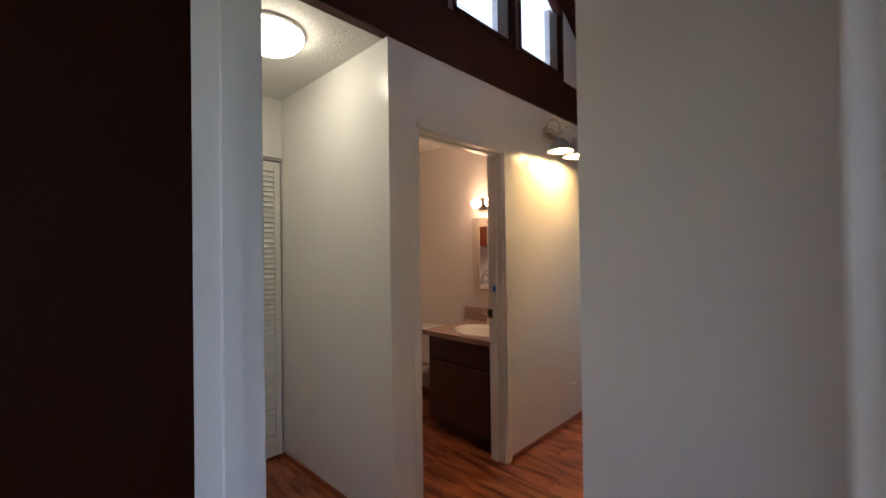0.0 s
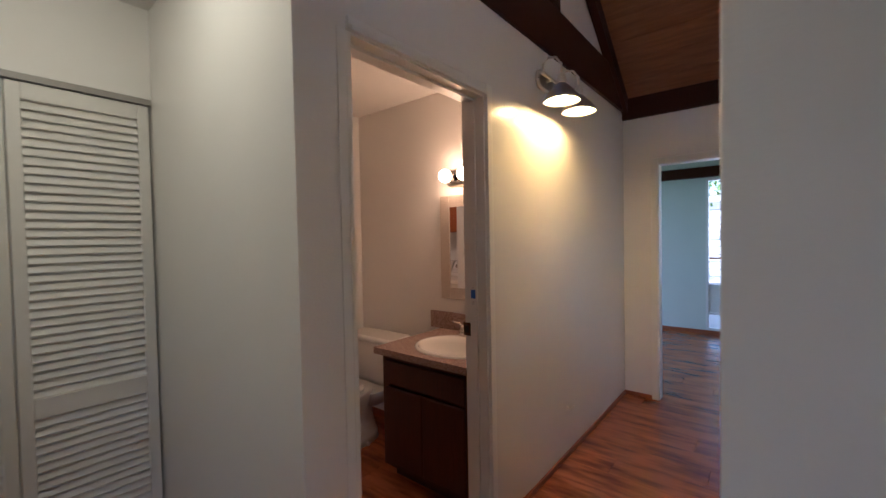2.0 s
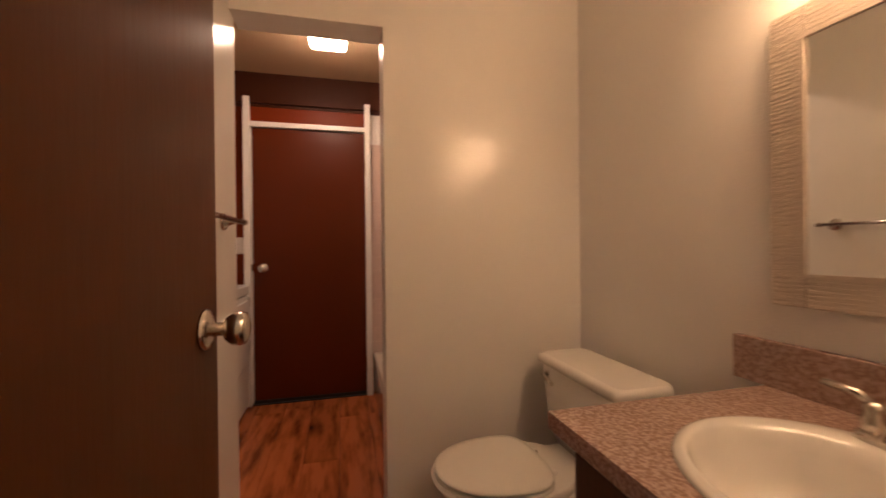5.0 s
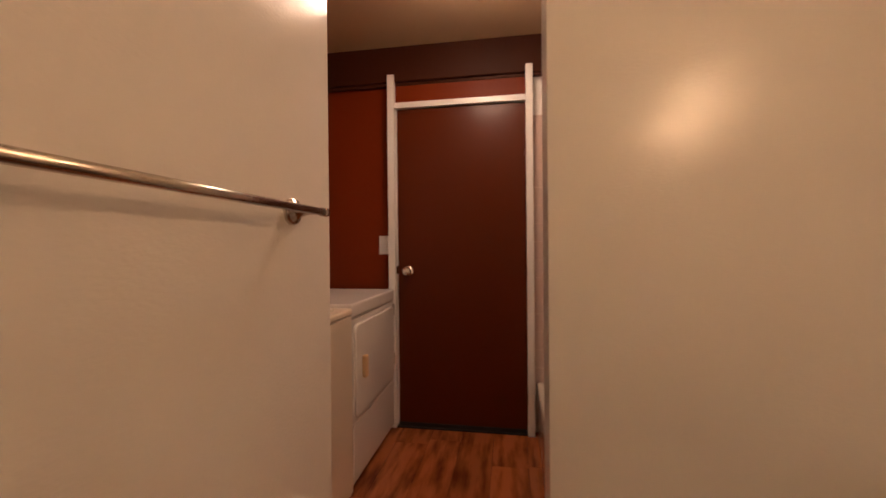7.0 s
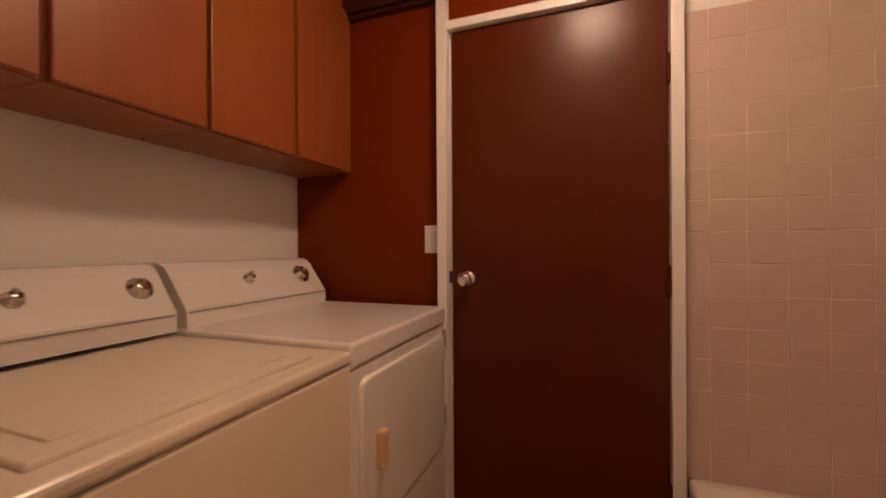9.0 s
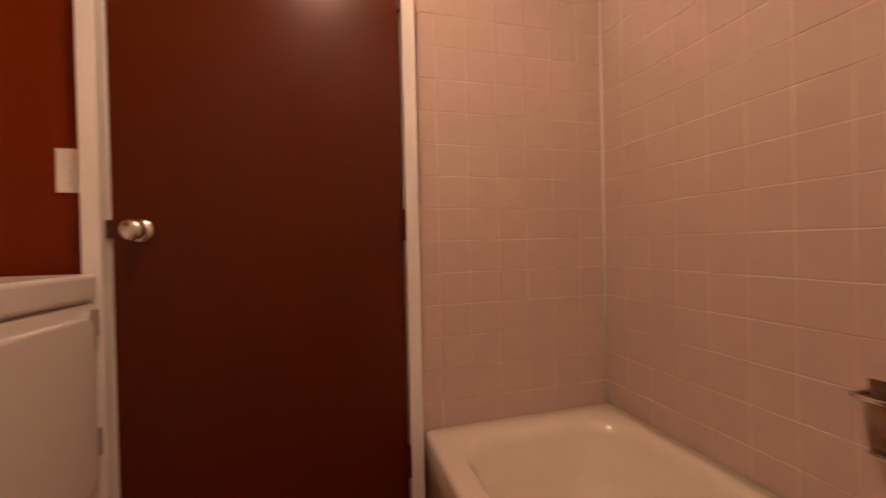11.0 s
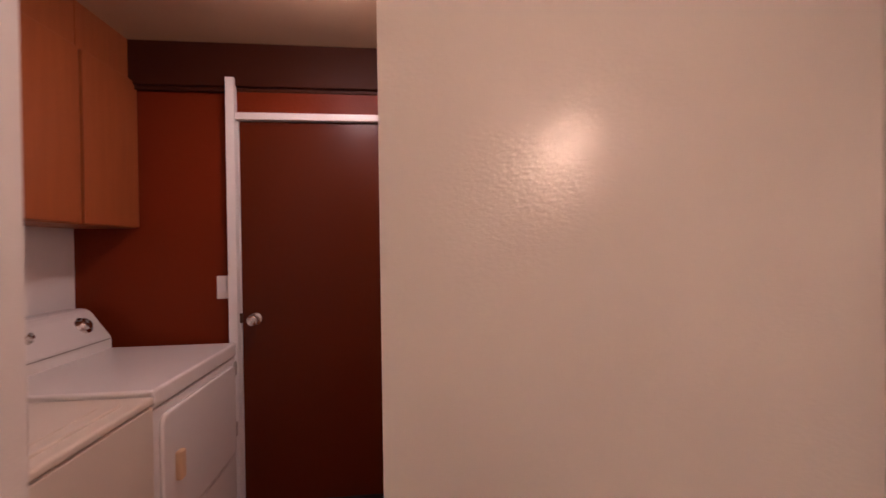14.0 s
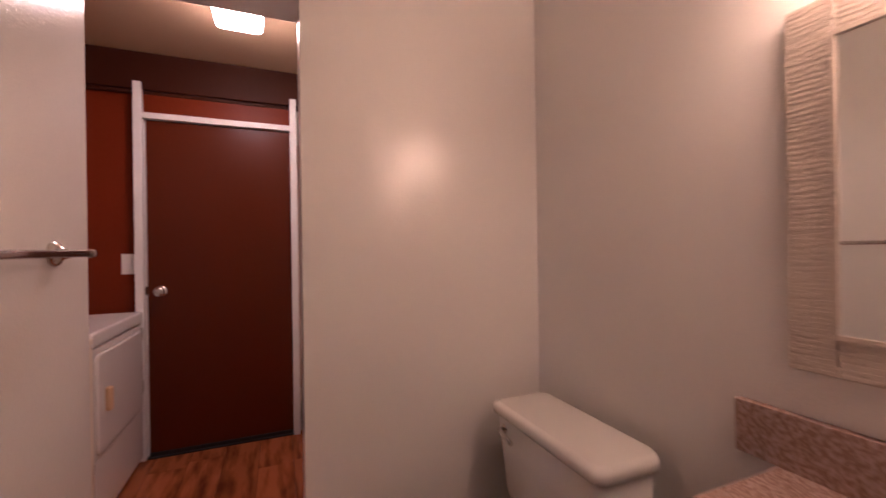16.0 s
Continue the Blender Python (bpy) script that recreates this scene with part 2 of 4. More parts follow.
# ---- plan ----
W = -1.82          # hall face of the long wall
WB = -1.93         # its bathroom face
BN, BS = 3.678, 2.24   # bathroom north and south wall faces
BW = -3.42         # bathroom west wall face
BB = -3.565        # its tub side
OPY = 2.80         # side of the opening to the laundry
LW = -5.03         # far wall face of the laundry
TUBN = 3.607
HN = 5.28          # far wall of the hall
HE = -0.86         # closet side of the hall
CLX = -3.00        # louvered closet front
PART = 2.14        # nook side of the partition
SLOPE = 0.734


def roof_z(y):
    return 2.54 + SLOPE * (HN - y)


# ---- structure ----
wall_w = structure("wall_hall_west", boxes((WB, W, PART, 2.318, 0, 2.45), (WB, W, 3.085, HN + 0.1, 0, 2.45), (WB, W, 2.318, 3.085, 2.045, 2.45)), M_WALL,
                   "long white gloss painted hall wall with a doorway", "wall")
structure("wall_bath_south", boxes((-3.495, WB, PART, BS, 0, 2.449)), M_WALL, "white painted partition between nook and bathroom", "wall")
structure("wall_bath_north", boxes((BB, WB, BN, BN + 0.1, 0, 2.45)), M_WALL, "white satin painted bathroom wall behind the vanity", "wall")
structure("wall_bath_west", boxes((BB, BW, OPY, BN, 0, 2.45), (BB, BW, BS, OPY, 2.02, 2.45)), M_WALL,
          "white painted wall beside the toilet with an opening", "wall")
structure("wall_laundry_back", boxes((LW, -3.495, 1.08, 1.18, 0, 2.45)), M_WALL, "off-white wall behind the washer and dryer", "wall")
structure("wall_laundry_east", boxes((-3.495, -3.41, 1.18, PART, 0, 2.448)), M_WALL, "white side wall of the laundry bay", "wall")
structure("wall_laundry_west", boxes((LW - 0.12, LW, 1.08, 2.855, 0, 2.6)), M_RED, "red-brown painted wall beside the exit door", "wall")
structure("wall_tub_west", boxes((LW - 0.12, LW - 0.008, 2.855, TUBN + 0.1, 0, 2.6)), M_WALL, "white painted wall above the tub tiles", "wall")
structure("wall_tub_north", boxes((LW, BB, TUBN + 0.008, TUBN + 0.1, 0, 2.6)), M_WALL, "white painted wall along the tub above tiles", "wall")
structure("ceiling_bath", boxes((BW, WB, BS, BN, 2.39, 2.45)), M_WALL, "white painted bathroom ceiling", "ceiling")
structure("ceiling_laundry", boxes((LW, BB, 1.18, TUBN, 2.43, 2.48)), M_CEIL_TAN, "tan painted laundry ceiling", "ceiling")
structure("ceiling_nook", boxes((-3.405, W - 0.04, 1.22, PART, 2.45, 2.5)), M_CEIL, "white textured ceiling of the closet nook", "ceiling")
structure("wall_nook_closet", boxes((CLX - 0.06, CLX, 1.22, PART, 2.05, 2.45), (-3.405, -3.365, 1.22, PART, 0, 2.45), (-3.365, CLX - 0.06, PART - 0.03, PART - 0.002, 0, 2.04)),
          M_SATIN, "white wall above the louvered closet", "wall")
structure("wall_doorway", boxes((-3.405, -1.097, 1.11, 1.22, 0, 2.5), (-1.097, -0.225, 1.11, 1.22, 2.05, 2.5), (-0.225, 0.9, 1.11, 1.22, 0, 2.5), (W, 0.9, 1.11, 1.22, 2.5, 5.4)), M_WALL,
          "white wall with the bedroom doorway", "wall")
structure("wall_hall_jog", boxes((HE, 0.9, 2.16, 2.26, 0, 4.9)), M_SATIN, "plain white hall wall beside the closet", "wall")
structure("wall_hall_east", boxes((HE, HE + 0.1, 2.26, 2.33, 0, 4.7), (HE, HE + 0.1, 4.21, HN, 0, 3.6), (HE, HE + 0.1, 2.33, 4.21, 2.05, 3.4)), M_WALL, "white hall wall with a bifold closet", "wall")
structure("wall_closet_inner", boxes((-0.20, -0.12, 2.26, 4.3, 0, 2.5), (HE + 0.1, -0.2, 4.22, 4.3, 0, 2.5), (HE + 0.1, -0.2, 2.27, 4.21, 2.42, 2.5)), M_WALL, "plain closet lining", "wall")
structure("wall_vestibule_east", boxes((0.9, 1.0, 1.11, 2.26, 0, 5.4)), M_WALL, "plain white side wall", "wall")
structure("wall_hall_north", boxes((WB, -1.56, HN, HN + 0.1, 0, 2.385), (-1.56, HE + 0.02, HN, HN + 0.1, 1.99, 2.385), (HE + 0.02, 0.9, HN, HN + 0.1, 0, 2.385)), M_WALL, "white end wall of the hall with a doorway", "wall")

# gable wall above the beam, with its clerestory windows
gable = structure("wall_gable", prism(((3.99, 2.75), (HN, 2.75), (HN, roof_z(HN) + 0.05), (3.99, roof_z(3.99))), WB, W - 0.02), M_WALL, "pale wall above the beam beside the clerestory", "wall")
part("sill_wall", boxes((WB, W - 0.02, 0.6, 3.99, 2.75, 2.80)), M_BEAM, gable, "dark brown sill board")


def clerestory(name, y0, y1, label):
    w = thing(name, label, "window", "clerestory windows", None, "structure")
    t0, t1 = roof_z(y0) - 0.16, roof_z(y1) - 0.16
    part("window_frame", boxes((W - 0.08, W - 0.015, y0, y0 + 0.035, 2.80, t0), (W - 0.08, W - 0.015, y1 - 0.035, y1, 2.80, t1), (W - 0.08, W - 0.015, y0 + 0.035, y1 - 0.035, 2.80, 2.835)), M_BEAM, w)
    part("window_head", prism(((y0, t0 + 0.1), (y0, t0), (y1, t1), (y1, t1 + 0.1)), W - 0.085, W - 0.015), M_BEAM, w)
    p = part("pane", prism(((y0 + 0.035, 2.835), (y1 - 0.035, 2.835), (y1 - 0.035, t1), (y0 + 0.035, t0)), W - 0.052, W - 0.046), M_GLASS, w)
    p.visible_shadow = False
    part("side_stop", boxes((W - 0.10, W - 0.055, y1 - 0.16, y1 - 0.036, 2.835, t1)), M_SIDING, w, "blue-white painted outer jamb")
    return w


for k, (a, b) in enumerate(((1.95, 2.60), (2.64, 3.29), (3.33, 3.99))):
    clerestory("window_%d" % (k + 1), a, b, "dark-framed clerestory window below the sloping roof")
structure("wall_gable_south", prism(((1.11, 2.75), (1.95, 2.75), (1.95, roof_z(1.95)), (1.11, roof_z(1.11))), WB, W - 0.02), M_WALL, "pale wall above the beam", "wall")

tagged(part("beam_hall", boxes((WB - 0.01, W + 0.02, 1.22, HN, 2.452, 2.748), bevel=0.006), M_BEAM), "dark brown painted timber beam along the hall wall", "beam", "", "structure")
tagged(part("beam_end", boxes((WB, HE, HN - 0.035, HN + 0.08, 2.387, 2.56), bevel=0.006), M_BEAM), "dark brown timber plate under the roof planks", "beam", "", "structure")
tagged(part("beam_laundry", boxes((LW, -4.985, 1.18, TUBN, 2.208, 2.43), (LW, -5.001, 1.18, TUBN, 2.186, 2.206), bevel=0.004), M_BEAM), "dark brown timber beam over the exit door", "beam", "", "structure")


def rafter(x0, x1):
    ob = part("rafter", prism(((HN, roof_z(HN) - 0.13), (HN, roof_z(HN)), (0.9, roof_z(0.9)), (0.9, roof_z(0.9) - 0.13)), x0, x1), M_BEAM)
    return tagged(ob, "dark brown sloping roof rafter", "rafter", "roof rafters", "structure")


rafter(W - 0.01, W + 0.05)
rafter(HE - 0.07, HE - 0.012)
rafter(-0.02, 0.04)

# ---- bedroom past the hall ----
BY = 8.19
structure("wall_bedroom_north", boxes((-2.9, -1.53, BY, BY + 0.12, 0, 2.6), (-0.79, 1.2, BY, BY + 0.12, 0, 2.6), (-1.53, -0.79, BY, BY + 0.12, 2.16, 2.6), (-1.53, -0.79, BY, BY + 0.12, 0, 0.055)), M_GREENWALL,
          "pale green-white bedroom wall with a louvered window", "wall")
structure("wall_bedroom_west", boxes((-3.0, -2.9, HN + 0.1, 5.6, 0, 2.6), (-3.0, -2.9, 8.0, BY + 0.12, 0, 2.6), (-3.0, -2.9, 5.6, 8.0, 0, 0.1), (-3.0, -2.9, 5.6, 8.0, 2.4, 2.6)), M_GREENWALL, "pale bedroom side wall", "wall")
structure("wall_bedroom_east", boxes((-0.55, -0.45, HN + 0.1, BY, 0, 2.6)), M_GREENWALL, "pale bedroom side wall", "wall")
structure("wall_bedroom_south", boxes((-2.9, WB, HN, HN + 0.1, 0, 2.6), (WB, 0.2, HN + 0.082, HN + 0.1, 2.386, 2.6)), M_GREENWALL, "pale bedroom wall", "wall")
structure("ceiling_bedroom", boxes((-3.0, 0.2, HN + 0.1, BY + 0.12, 2.6, 2.66)), M_GREENWALL, "pale bedroom ceiling", "ceiling")
tagged(part("beam_bedroom", boxes((-2.9, -0.55, BY - 0.1, BY, 2.17, 2.31), bevel=0.005), M_BEAM), "dark brown beam over the bedroom window", "beam", "", "structure")

# ---- room behind the walker ----
structure("wall_south_room", boxes((-1.8, 1.6, -2.4, -2.3, 0, 0.9), (-1.8, -0.7, -2.4, -2.3, 0.9, 2.1), (0.5, 1.6, -2.4, -2.3, 0.9, 2.1), (-1.8, 1.6, -2.4, -2.3, 2.1, 2.5),
                                   (-1.9, -1.8, -2.4, 1.11, 0, 2.5), (1.6, 1.7, -2.4, -0.7, 0, 2.5), (1.6, 1.7, 0.8, 1.11, 0, 2.5), (1.6, 1.7, -0.7, 0.8, 0, 0.7), (1.6, 1.7, -0.7, 0.8, 2.2, 2.5)), M_WALL, "plain white walls of the room behind the doorway", "wall")
structure("ceiling_south_room", boxes((-1.9, 1.7, -2.4, 1.22, 2.5, 2.56)), M_WALL, "plain white ceiling", "ceiling")

# ---- outside ----
structure("ground", boxes((-150, 150, -150, 150, -0.5, -0.18)), M_LAWN, "green lawn round the house", "ground")
structure("lanai_floor", boxes((-14, 14, BY + 0.12, BY + 41, -0.18, -0.02)), M_PAVE, "pale concrete yard outside the bedroom window", "pavement")
structure("roof_house", boxes((-5.3, BW, 1.0, 3.9, 2.62, 2.72), (-3.7, W - 0.12, 1.0, 5.3, 2.52, 2.60), (-2.0, 1.8, -2.5, 0.9, 2.6, 2.7)), M_SIDING, "flat pale roof over the bathroom", "roof")


def siding_wall(label):
    w = thing("neighbour_wall", label, "wall", "", None, "structure")
    for k in range(26):
        z = 2.5 + 0.2 * k
        part("board", boxes((-3.63, -3.60, -1.5, 10.0, z, z + 0.186)), M_SIDING, w)
    return w


siding_wall("white horizontal boards outside the clerestory")

# ---- doors and casings ----


def knob_set(parent, x, y, z, direction, mat=M_NICKEL, s=1.0):
    """A round door knob with its rose; direction is the way it points out."""
    m = Matrix.Translation((x, y, z)) @ Vector(direction).to_track_quat("Z", "Y").to_matrix().to_4x4()
    k = part("knob", lathe(((0.008 * s, 0), (0.012 * s, 0.012), (0.011 * s, 0.03), (0.020 * s, 0.036), (0.027 * s, 0.046), (0.0285 * s, 0.056), (0.026 * s, 0.066), (0.016 * s, 0.071), (0.002, 0.072)), 28, m), mat, parent, "brushed nickel knob")
    part("rose", lathe(((0.033 * s, 0), (0.034 * s, 0.003), (0.030 * s, 0.009), (0.016 * s, 0.013), (0.003, 0.013)), 28, m), mat, k)
    return k


# bathroom doorway frame and its open door
frame_b = thing("door_frame", "white moulded casing and jamb round the bathroom doorway", "door frame", "", None, "structure")
part("jamb", boxes((WB - 0.004, W + 0.004, 2.318, 2.335, 0, 2.045)), M_TRIM, frame_b)
part("jamb", boxes((WB - 0.004, W + 0.004, 3.068, 3.085, 0, 2.045)), M_TRIM, frame_b)
part("head_jamb", boxes((WB - 0.004, W + 0.004, 2.335, 3.068, 2.028, 2.045)), M_TRIM, frame_b)
part("stop", boxes((-1.895, -1.86, 3.056, 3.068, 0, 2.028), bevel=0.002), M_TRIM, frame_b)
part("stop", boxes((-1.895, -1.86, 2.335, 2.347, 0, 2.028), bevel=0.002), M_TRIM, frame_b)
part("stop", boxes((-1.895, -1.86, 2.347, 3.056, 2.016, 2.028), bevel=0.002), M_TRIM, frame_b)
part("casing", boxes((W, W + 0.003, 2.285, 2.327, 0, 2.036)), M_TRIM, frame_b)
for y0, y1 in ((3.078, 3.13),):
    part("casing", boxes((W, W + 0.014, y0, y1, 0, 2.088), bevel=0.004), M_TRIM, frame_b)
    part("casing_bead", boxes((W + 0.012, W + 0.02, y0, y0 + 0.016, 0, 2.052), bevel=0.003), M_TRIM, frame_b)
part("head_casing", boxes((W, W + 0.014, 2.318, 3.078, 2.036, 2.082), bevel=0.004), M_TRIM, frame_b)
part("head_bead", boxes((W + 0.012, W + 0.02, 2.327, 3.078, 2.036, 2.052), bevel=0.003), M_TRIM, frame_b)
part("strike_plate", boxes((-1.945, -1.905, 3.0655, 3.0685, 0.938, 1.000), bevel=0.001), M_BRONZE, frame_b, "dark bronze strike plate")
part("strike_hole", boxes((-1.936, -1.914, 3.064, 3.0658, 0.953, 0.985)), M_RUBBER, frame_b)
for zz in (1.165, 1.100, 1.092):
    part("pencil_mark", boxes((-1.884, -1.873, 3.0546, 3.0556, zz, zz + 0.003)), M_GREY, frame_b, "faint brown pencil mark")
tape = tagged(part("tape", boxes((-1.890, -1.866, 3.0535, 3.0555, 1.118, 1.158)), M_TAPE), "small square of blue masking tape on the jamb", "tape")

door_b = thing("door_1", "brown painted flush bathroom door standing open inwards", "door", "", pose(WB - 0.004, 2.342, 0, 0, 0, -2.3), "structure")
part("leaf", boxes((-0.70, 0, 0.0, 0.035, 0.012, 2.022), bevel=0.002), M_DOOR2, door_b)
knob_set(door_b, -0.635, 0.035, 1.0, (0, 1, 0), M_NICKEL, 1.05)
knob_set(door_b, -0.635, 0.0, 1.0, (0, -1, 0), M_NICKEL, 1.05)
part("latch_plate", boxes((-0.7025, -0.7, 0.006, 0.029, 0.97, 1.03)), M_NICKEL, door_b)
for z in (0.25, 1.05, 1.82):
    part("hinge", boxes((-0.002, 0.006, 0.002, 0.033, z - 0.045, z + 0.045)), M_BRONZE, door_b)

# exit door in the laundry
fr = thing("door_frame", "white painted posts and lintel round the exit door", "door frame", "", None, "structure")
part("post", boxes((LW, -4.965, 1.948, 1.992, 0, 2.248), bevel=0.003), M_TRIM, fr)
part("post", boxes((LW, -4.965, 2.813, 2.855, 0, 2.248), bevel=0.003), M_TRIM, fr)
part("lintel", boxes((LW, -4.972, 1.992, 2.813, 2.034, 2.070), bevel=0.003), M_TRIM, fr)
part("stop", boxes((LW, -5.012, 1.992, 2.003, 0, 2.034)), M_TRIM, fr)
part("transom_panel", boxes((LW, -5.005, 1.992, 2.813, 2.070, 2.185)), M_RED, fr, "red-brown painted panel above the lintel")
door_x = thing("door_2", "closed dark brown gloss painted flush exit door", "door", "", None, "structure")
part("leaf", boxes((LW + 0.003, -5.0, 2.004, 2.809, 0.022, 2.031), bevel=0.0015), M_DOOR, door_x)
knob_set(door_x, -5.0, 2.072, 1.0, (1, 0, 0), M_CHROME)
part("latch", boxes((-5.004, -4.994, 1.988, 2.006, 0.98, 1.03), bevel=0.001), M_BRONZE, door_x, "dark latch plate")
for z in (0.24, 1.01, 1.75):
    part("hinge", boxes((-4.999, -4.972, 2.803, 2.815, z - 0.05, z + 0.05), bevel=0.002), M_DOOR, door_x, "hinge painted over in brown")
part("sweep", boxes((-5.0, -4.992, 2.004, 2.809, 0.006, 0.03)), M_RUBBER, door_x, "black door sweep")
tagged(part("threshold", boxes((LW, -4.975, 1.992, 2.813, 0.0, 0.008), bevel=0.002), M_RUBBER), "black metal threshold strip on the floor", "threshold", "", "structure")

# bedroom doorway behind the walker, with the dark door folded back
fr2 = thing("door_frame", "white casing round the bedroom doorway", "door frame", "", None, "structure")
part("jamb", boxes((-1.097, -1.077, 1.105, 1.225, 0, 2.05)), M_TRIM, fr2)
part("jamb", boxes((-0.245, -0.225, 1.105, 1.225, 0, 2.05)), M_TRIM, fr2)
part("head_jamb", boxes((-1.077, -0.245, 1.105, 1.225, 2.03, 2.05)), M_TRIM, fr2)
part("stop", boxes((-1.077, -1.065, 1.15, 1.185, 0, 2.03)), M_TRIM, fr2)
part("stop", boxes((-0.257, -0.245, 1.15, 1.185, 0, 2.03)), M_TRIM, fr2)
for x0, x1 in ((-1.147, -1.087), (-0.235, -0.175)):
    part("casing", boxes((x0, x1, 1.22, 1.234, 0, 2.095), bevel=0.004), M_TRIM, fr2)
part("head_casing", boxes((-1.087, -0.235, 1.22, 1.234, 2.04, 2.095), bevel=0.004), M_TRIM, fr2)
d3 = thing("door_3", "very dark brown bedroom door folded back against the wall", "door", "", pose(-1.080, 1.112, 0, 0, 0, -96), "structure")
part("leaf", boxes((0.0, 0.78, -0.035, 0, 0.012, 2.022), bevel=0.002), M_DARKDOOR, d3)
knob_set(d3, 0.71, 0, 0.95, (0, 1, 0))
for z in (0.25, 1.05, 1.8):
    part("hinge", boxes((-0.008, 0.002, -0.03, 0.0, z - 0.045, z + 0.045)), M_BRONZE, d3)

# bedroom doorway at the far end
fr3 = thing("door_frame", "white casing round the far bedroom doorway", "door frame", "", None, "structure")
part("jamb", boxes((-1.56, -1.543, HN - 0.004, HN + 0.104, 0, 1.99)), M_TRIM, fr3)
part("head_jamb", boxes((-1.543, HE + 0.02, HN - 0.004, HN + 0.104, 1.974, 1.99)), M_TRIM, fr3)
part("casing", boxes((-1.60, -1.55, HN - 0.014, HN, 0, 2.03), bevel=0.003), M_TRIM, fr3)
part("head_casing", boxes((-1.55, HE, HN - 0.014, HN, 1.982, 2.03), bevel=0.003), M_TRIM, fr3)
d4 = thing("door_4", "glossy white bedroom door standing open", "door", "", pose(HE + 0.02, HN + 0.12, 0, 0, 0, 84), "structure")
part("leaf", boxes((0.0, 0.72, 0.0, 0.035, 0.012, 1.965), bevel=0.002), material("glossy_white_door_paint", (0.7, 0.7, 0.68), 0.12, coat=0.5), d4)
lev = part("lever", tube(((0.66, 0.035, 0.98), (0.66, 0.085, 0.98), (0.60, 0.09, 0.98), (0.55, 0.085, 0.98)), 0.009), M_BRONZE, d4, "dark lever handle")
part("rose", lathe(((0.028, 0), (0.028, 0.008), (0.004, 0.01)), 20, Matrix.Translation((0.66, 0.035, 0.98)) @ Matrix.Rotation(radians(-90), 4, "X")), M_BRONZE, lev)

# ---- baseboards ----
tagged(part("baseboard", boxes((W, W + 0.012, 3.13, HN, 0, 0.032), (W, -1.60, HN - 0.012, HN, 0, 0.032), bevel=0.002), M_BASE), "narrow red-brown wood baseboard along the hall", "baseboard", "", "structure")
tagged(part("baseboard", boxes((CLX, W, PART - 0.012, PART, 0, 0.032), bevel=0.002), M_BASE), "narrow red-brown wood baseboard in the nook", "baseboard", "", "structure")
tagged(part("baseboard", boxes((BW, BW + 0.01, OPY, BN, 0, 0.045), (BW, -2.62, BN - 0.01, BN, 0, 0.045), bevel=0.002), M_BASE), "narrow red-brown wood baseboard behind the toilet", "baseboard", "", "structure")
tagged(part("baseboard", boxes((-2.9, -0.55, BY - 0.012, BY, 0, 0.05), bevel=0.002), M_BASE), "narrow red-brown wood baseboard under the window", "baseboard", "", "structure")

# ---- louvered closets ----
SLAT_STEP = 0.034


def louver_leaf(parent, x, y0, y1, facing, knob_side=0):
    """One bifold leaf in the plane of x; facing is +1 or -1 along x."""
    t = 0.028
    xa, xb = (x - t, x) if facing > 0 else (x, x + t)
    leaf = thing("bifold_leaf", "", "", "")
    leaf.parent = parent
    for k in ("label", "category"):
        if k in leaf:
            del leaf[k]
    st = 0.042
    part("stile", boxes((xa, xb, y0, y0 + st, 0.02, 2.02), bevel=0.003), M_LOUVER, leaf)
    part("stile", boxes((xa, xb, y1 - st, y1, 0.02, 2.02), bevel=0.003), M_LOUVER, leaf)
    for z0, z1 in ((0.02, 0.13), (0.725, 0.805), (1.955, 2.02)):
        part("rail", boxes((xa, xb, y0 + st, y1 - st, z0, z1), bevel=0.003), M_LOUVER, leaf)
    me = mesh_of("slat", boxes((-0.0035, 0.0035, y0 + st - 0.004, y1 - st + 0.004, -0.021, 0.021), bevel=0.0025, seg=1), M_LOUVER)
    for za, zb in ((0.13, 0.725), (0.805, 1.955)):
        n = int((zb - za) / SLAT_STEP)
        for k in range(n):
            piece("slat", me, leaf, pose((xa + xb) / 2, 0, za + (k + 0.5) * (zb - za) / n, 0, -27 * facing, 0))
    return leaf


closet = thing("bifold_closet_doors", "white painted louvered bifold closet doors, closed", "closet doors")
louver_leaf(closet, CLX - 0.01, 1.230, 1.678, 1)
louver_leaf(closet, CLX - 0.01, 1.682, 2.130, 1)
part("track", boxes((CLX - 0.05, CLX + 0.004, 1.225, PART - 0.003, 2.024, 2.048)), M_GREY, closet, "grey metal top track")
closet2 = thing("bifold_closet_doors", "white painted louvered bifold closet doors along the hall", "closet doors")
for k in range(4):
    lf = louver_leaf(closet2, HE + 0.012, 2.345 + 0.464 * k, 2.345 + 0.464 * k + 0.458, -1)
    if k in (1, 2):
        part("pull", lathe(((0.006, 0), (0.006, 0.012), (0.015, 0.018), (0.013, 0.026), (0.002, 0.028)), 16,
                           Matrix.Translation((HE + 0.012, 2.345 + 0.464 * k + (0.43 if k == 1 else 0.03), 0.81)) @ Matrix.Rotation(radians(-90), 4, "Y")), M_TRIM, closet2)
part("track", boxes((HE + 0.0, HE + 0.06, 2.333, 4.207, 2.024, 2.048)), M_GREY, closet2, "grey metal top track")
tagged(part("trim", boxes((HE - 0.012, HE, 2.275, 2.335, 0, 2.1), (HE - 0.012, HE, 4.205, 4.265, 0, 2.1), (HE - 0.012, HE, 2.335, 4.205, 2.045, 2.1), bevel=0.003), M_TRIM), "white casing round the hall closet", "trim", "", "structure")

# ---- bathroom things ----


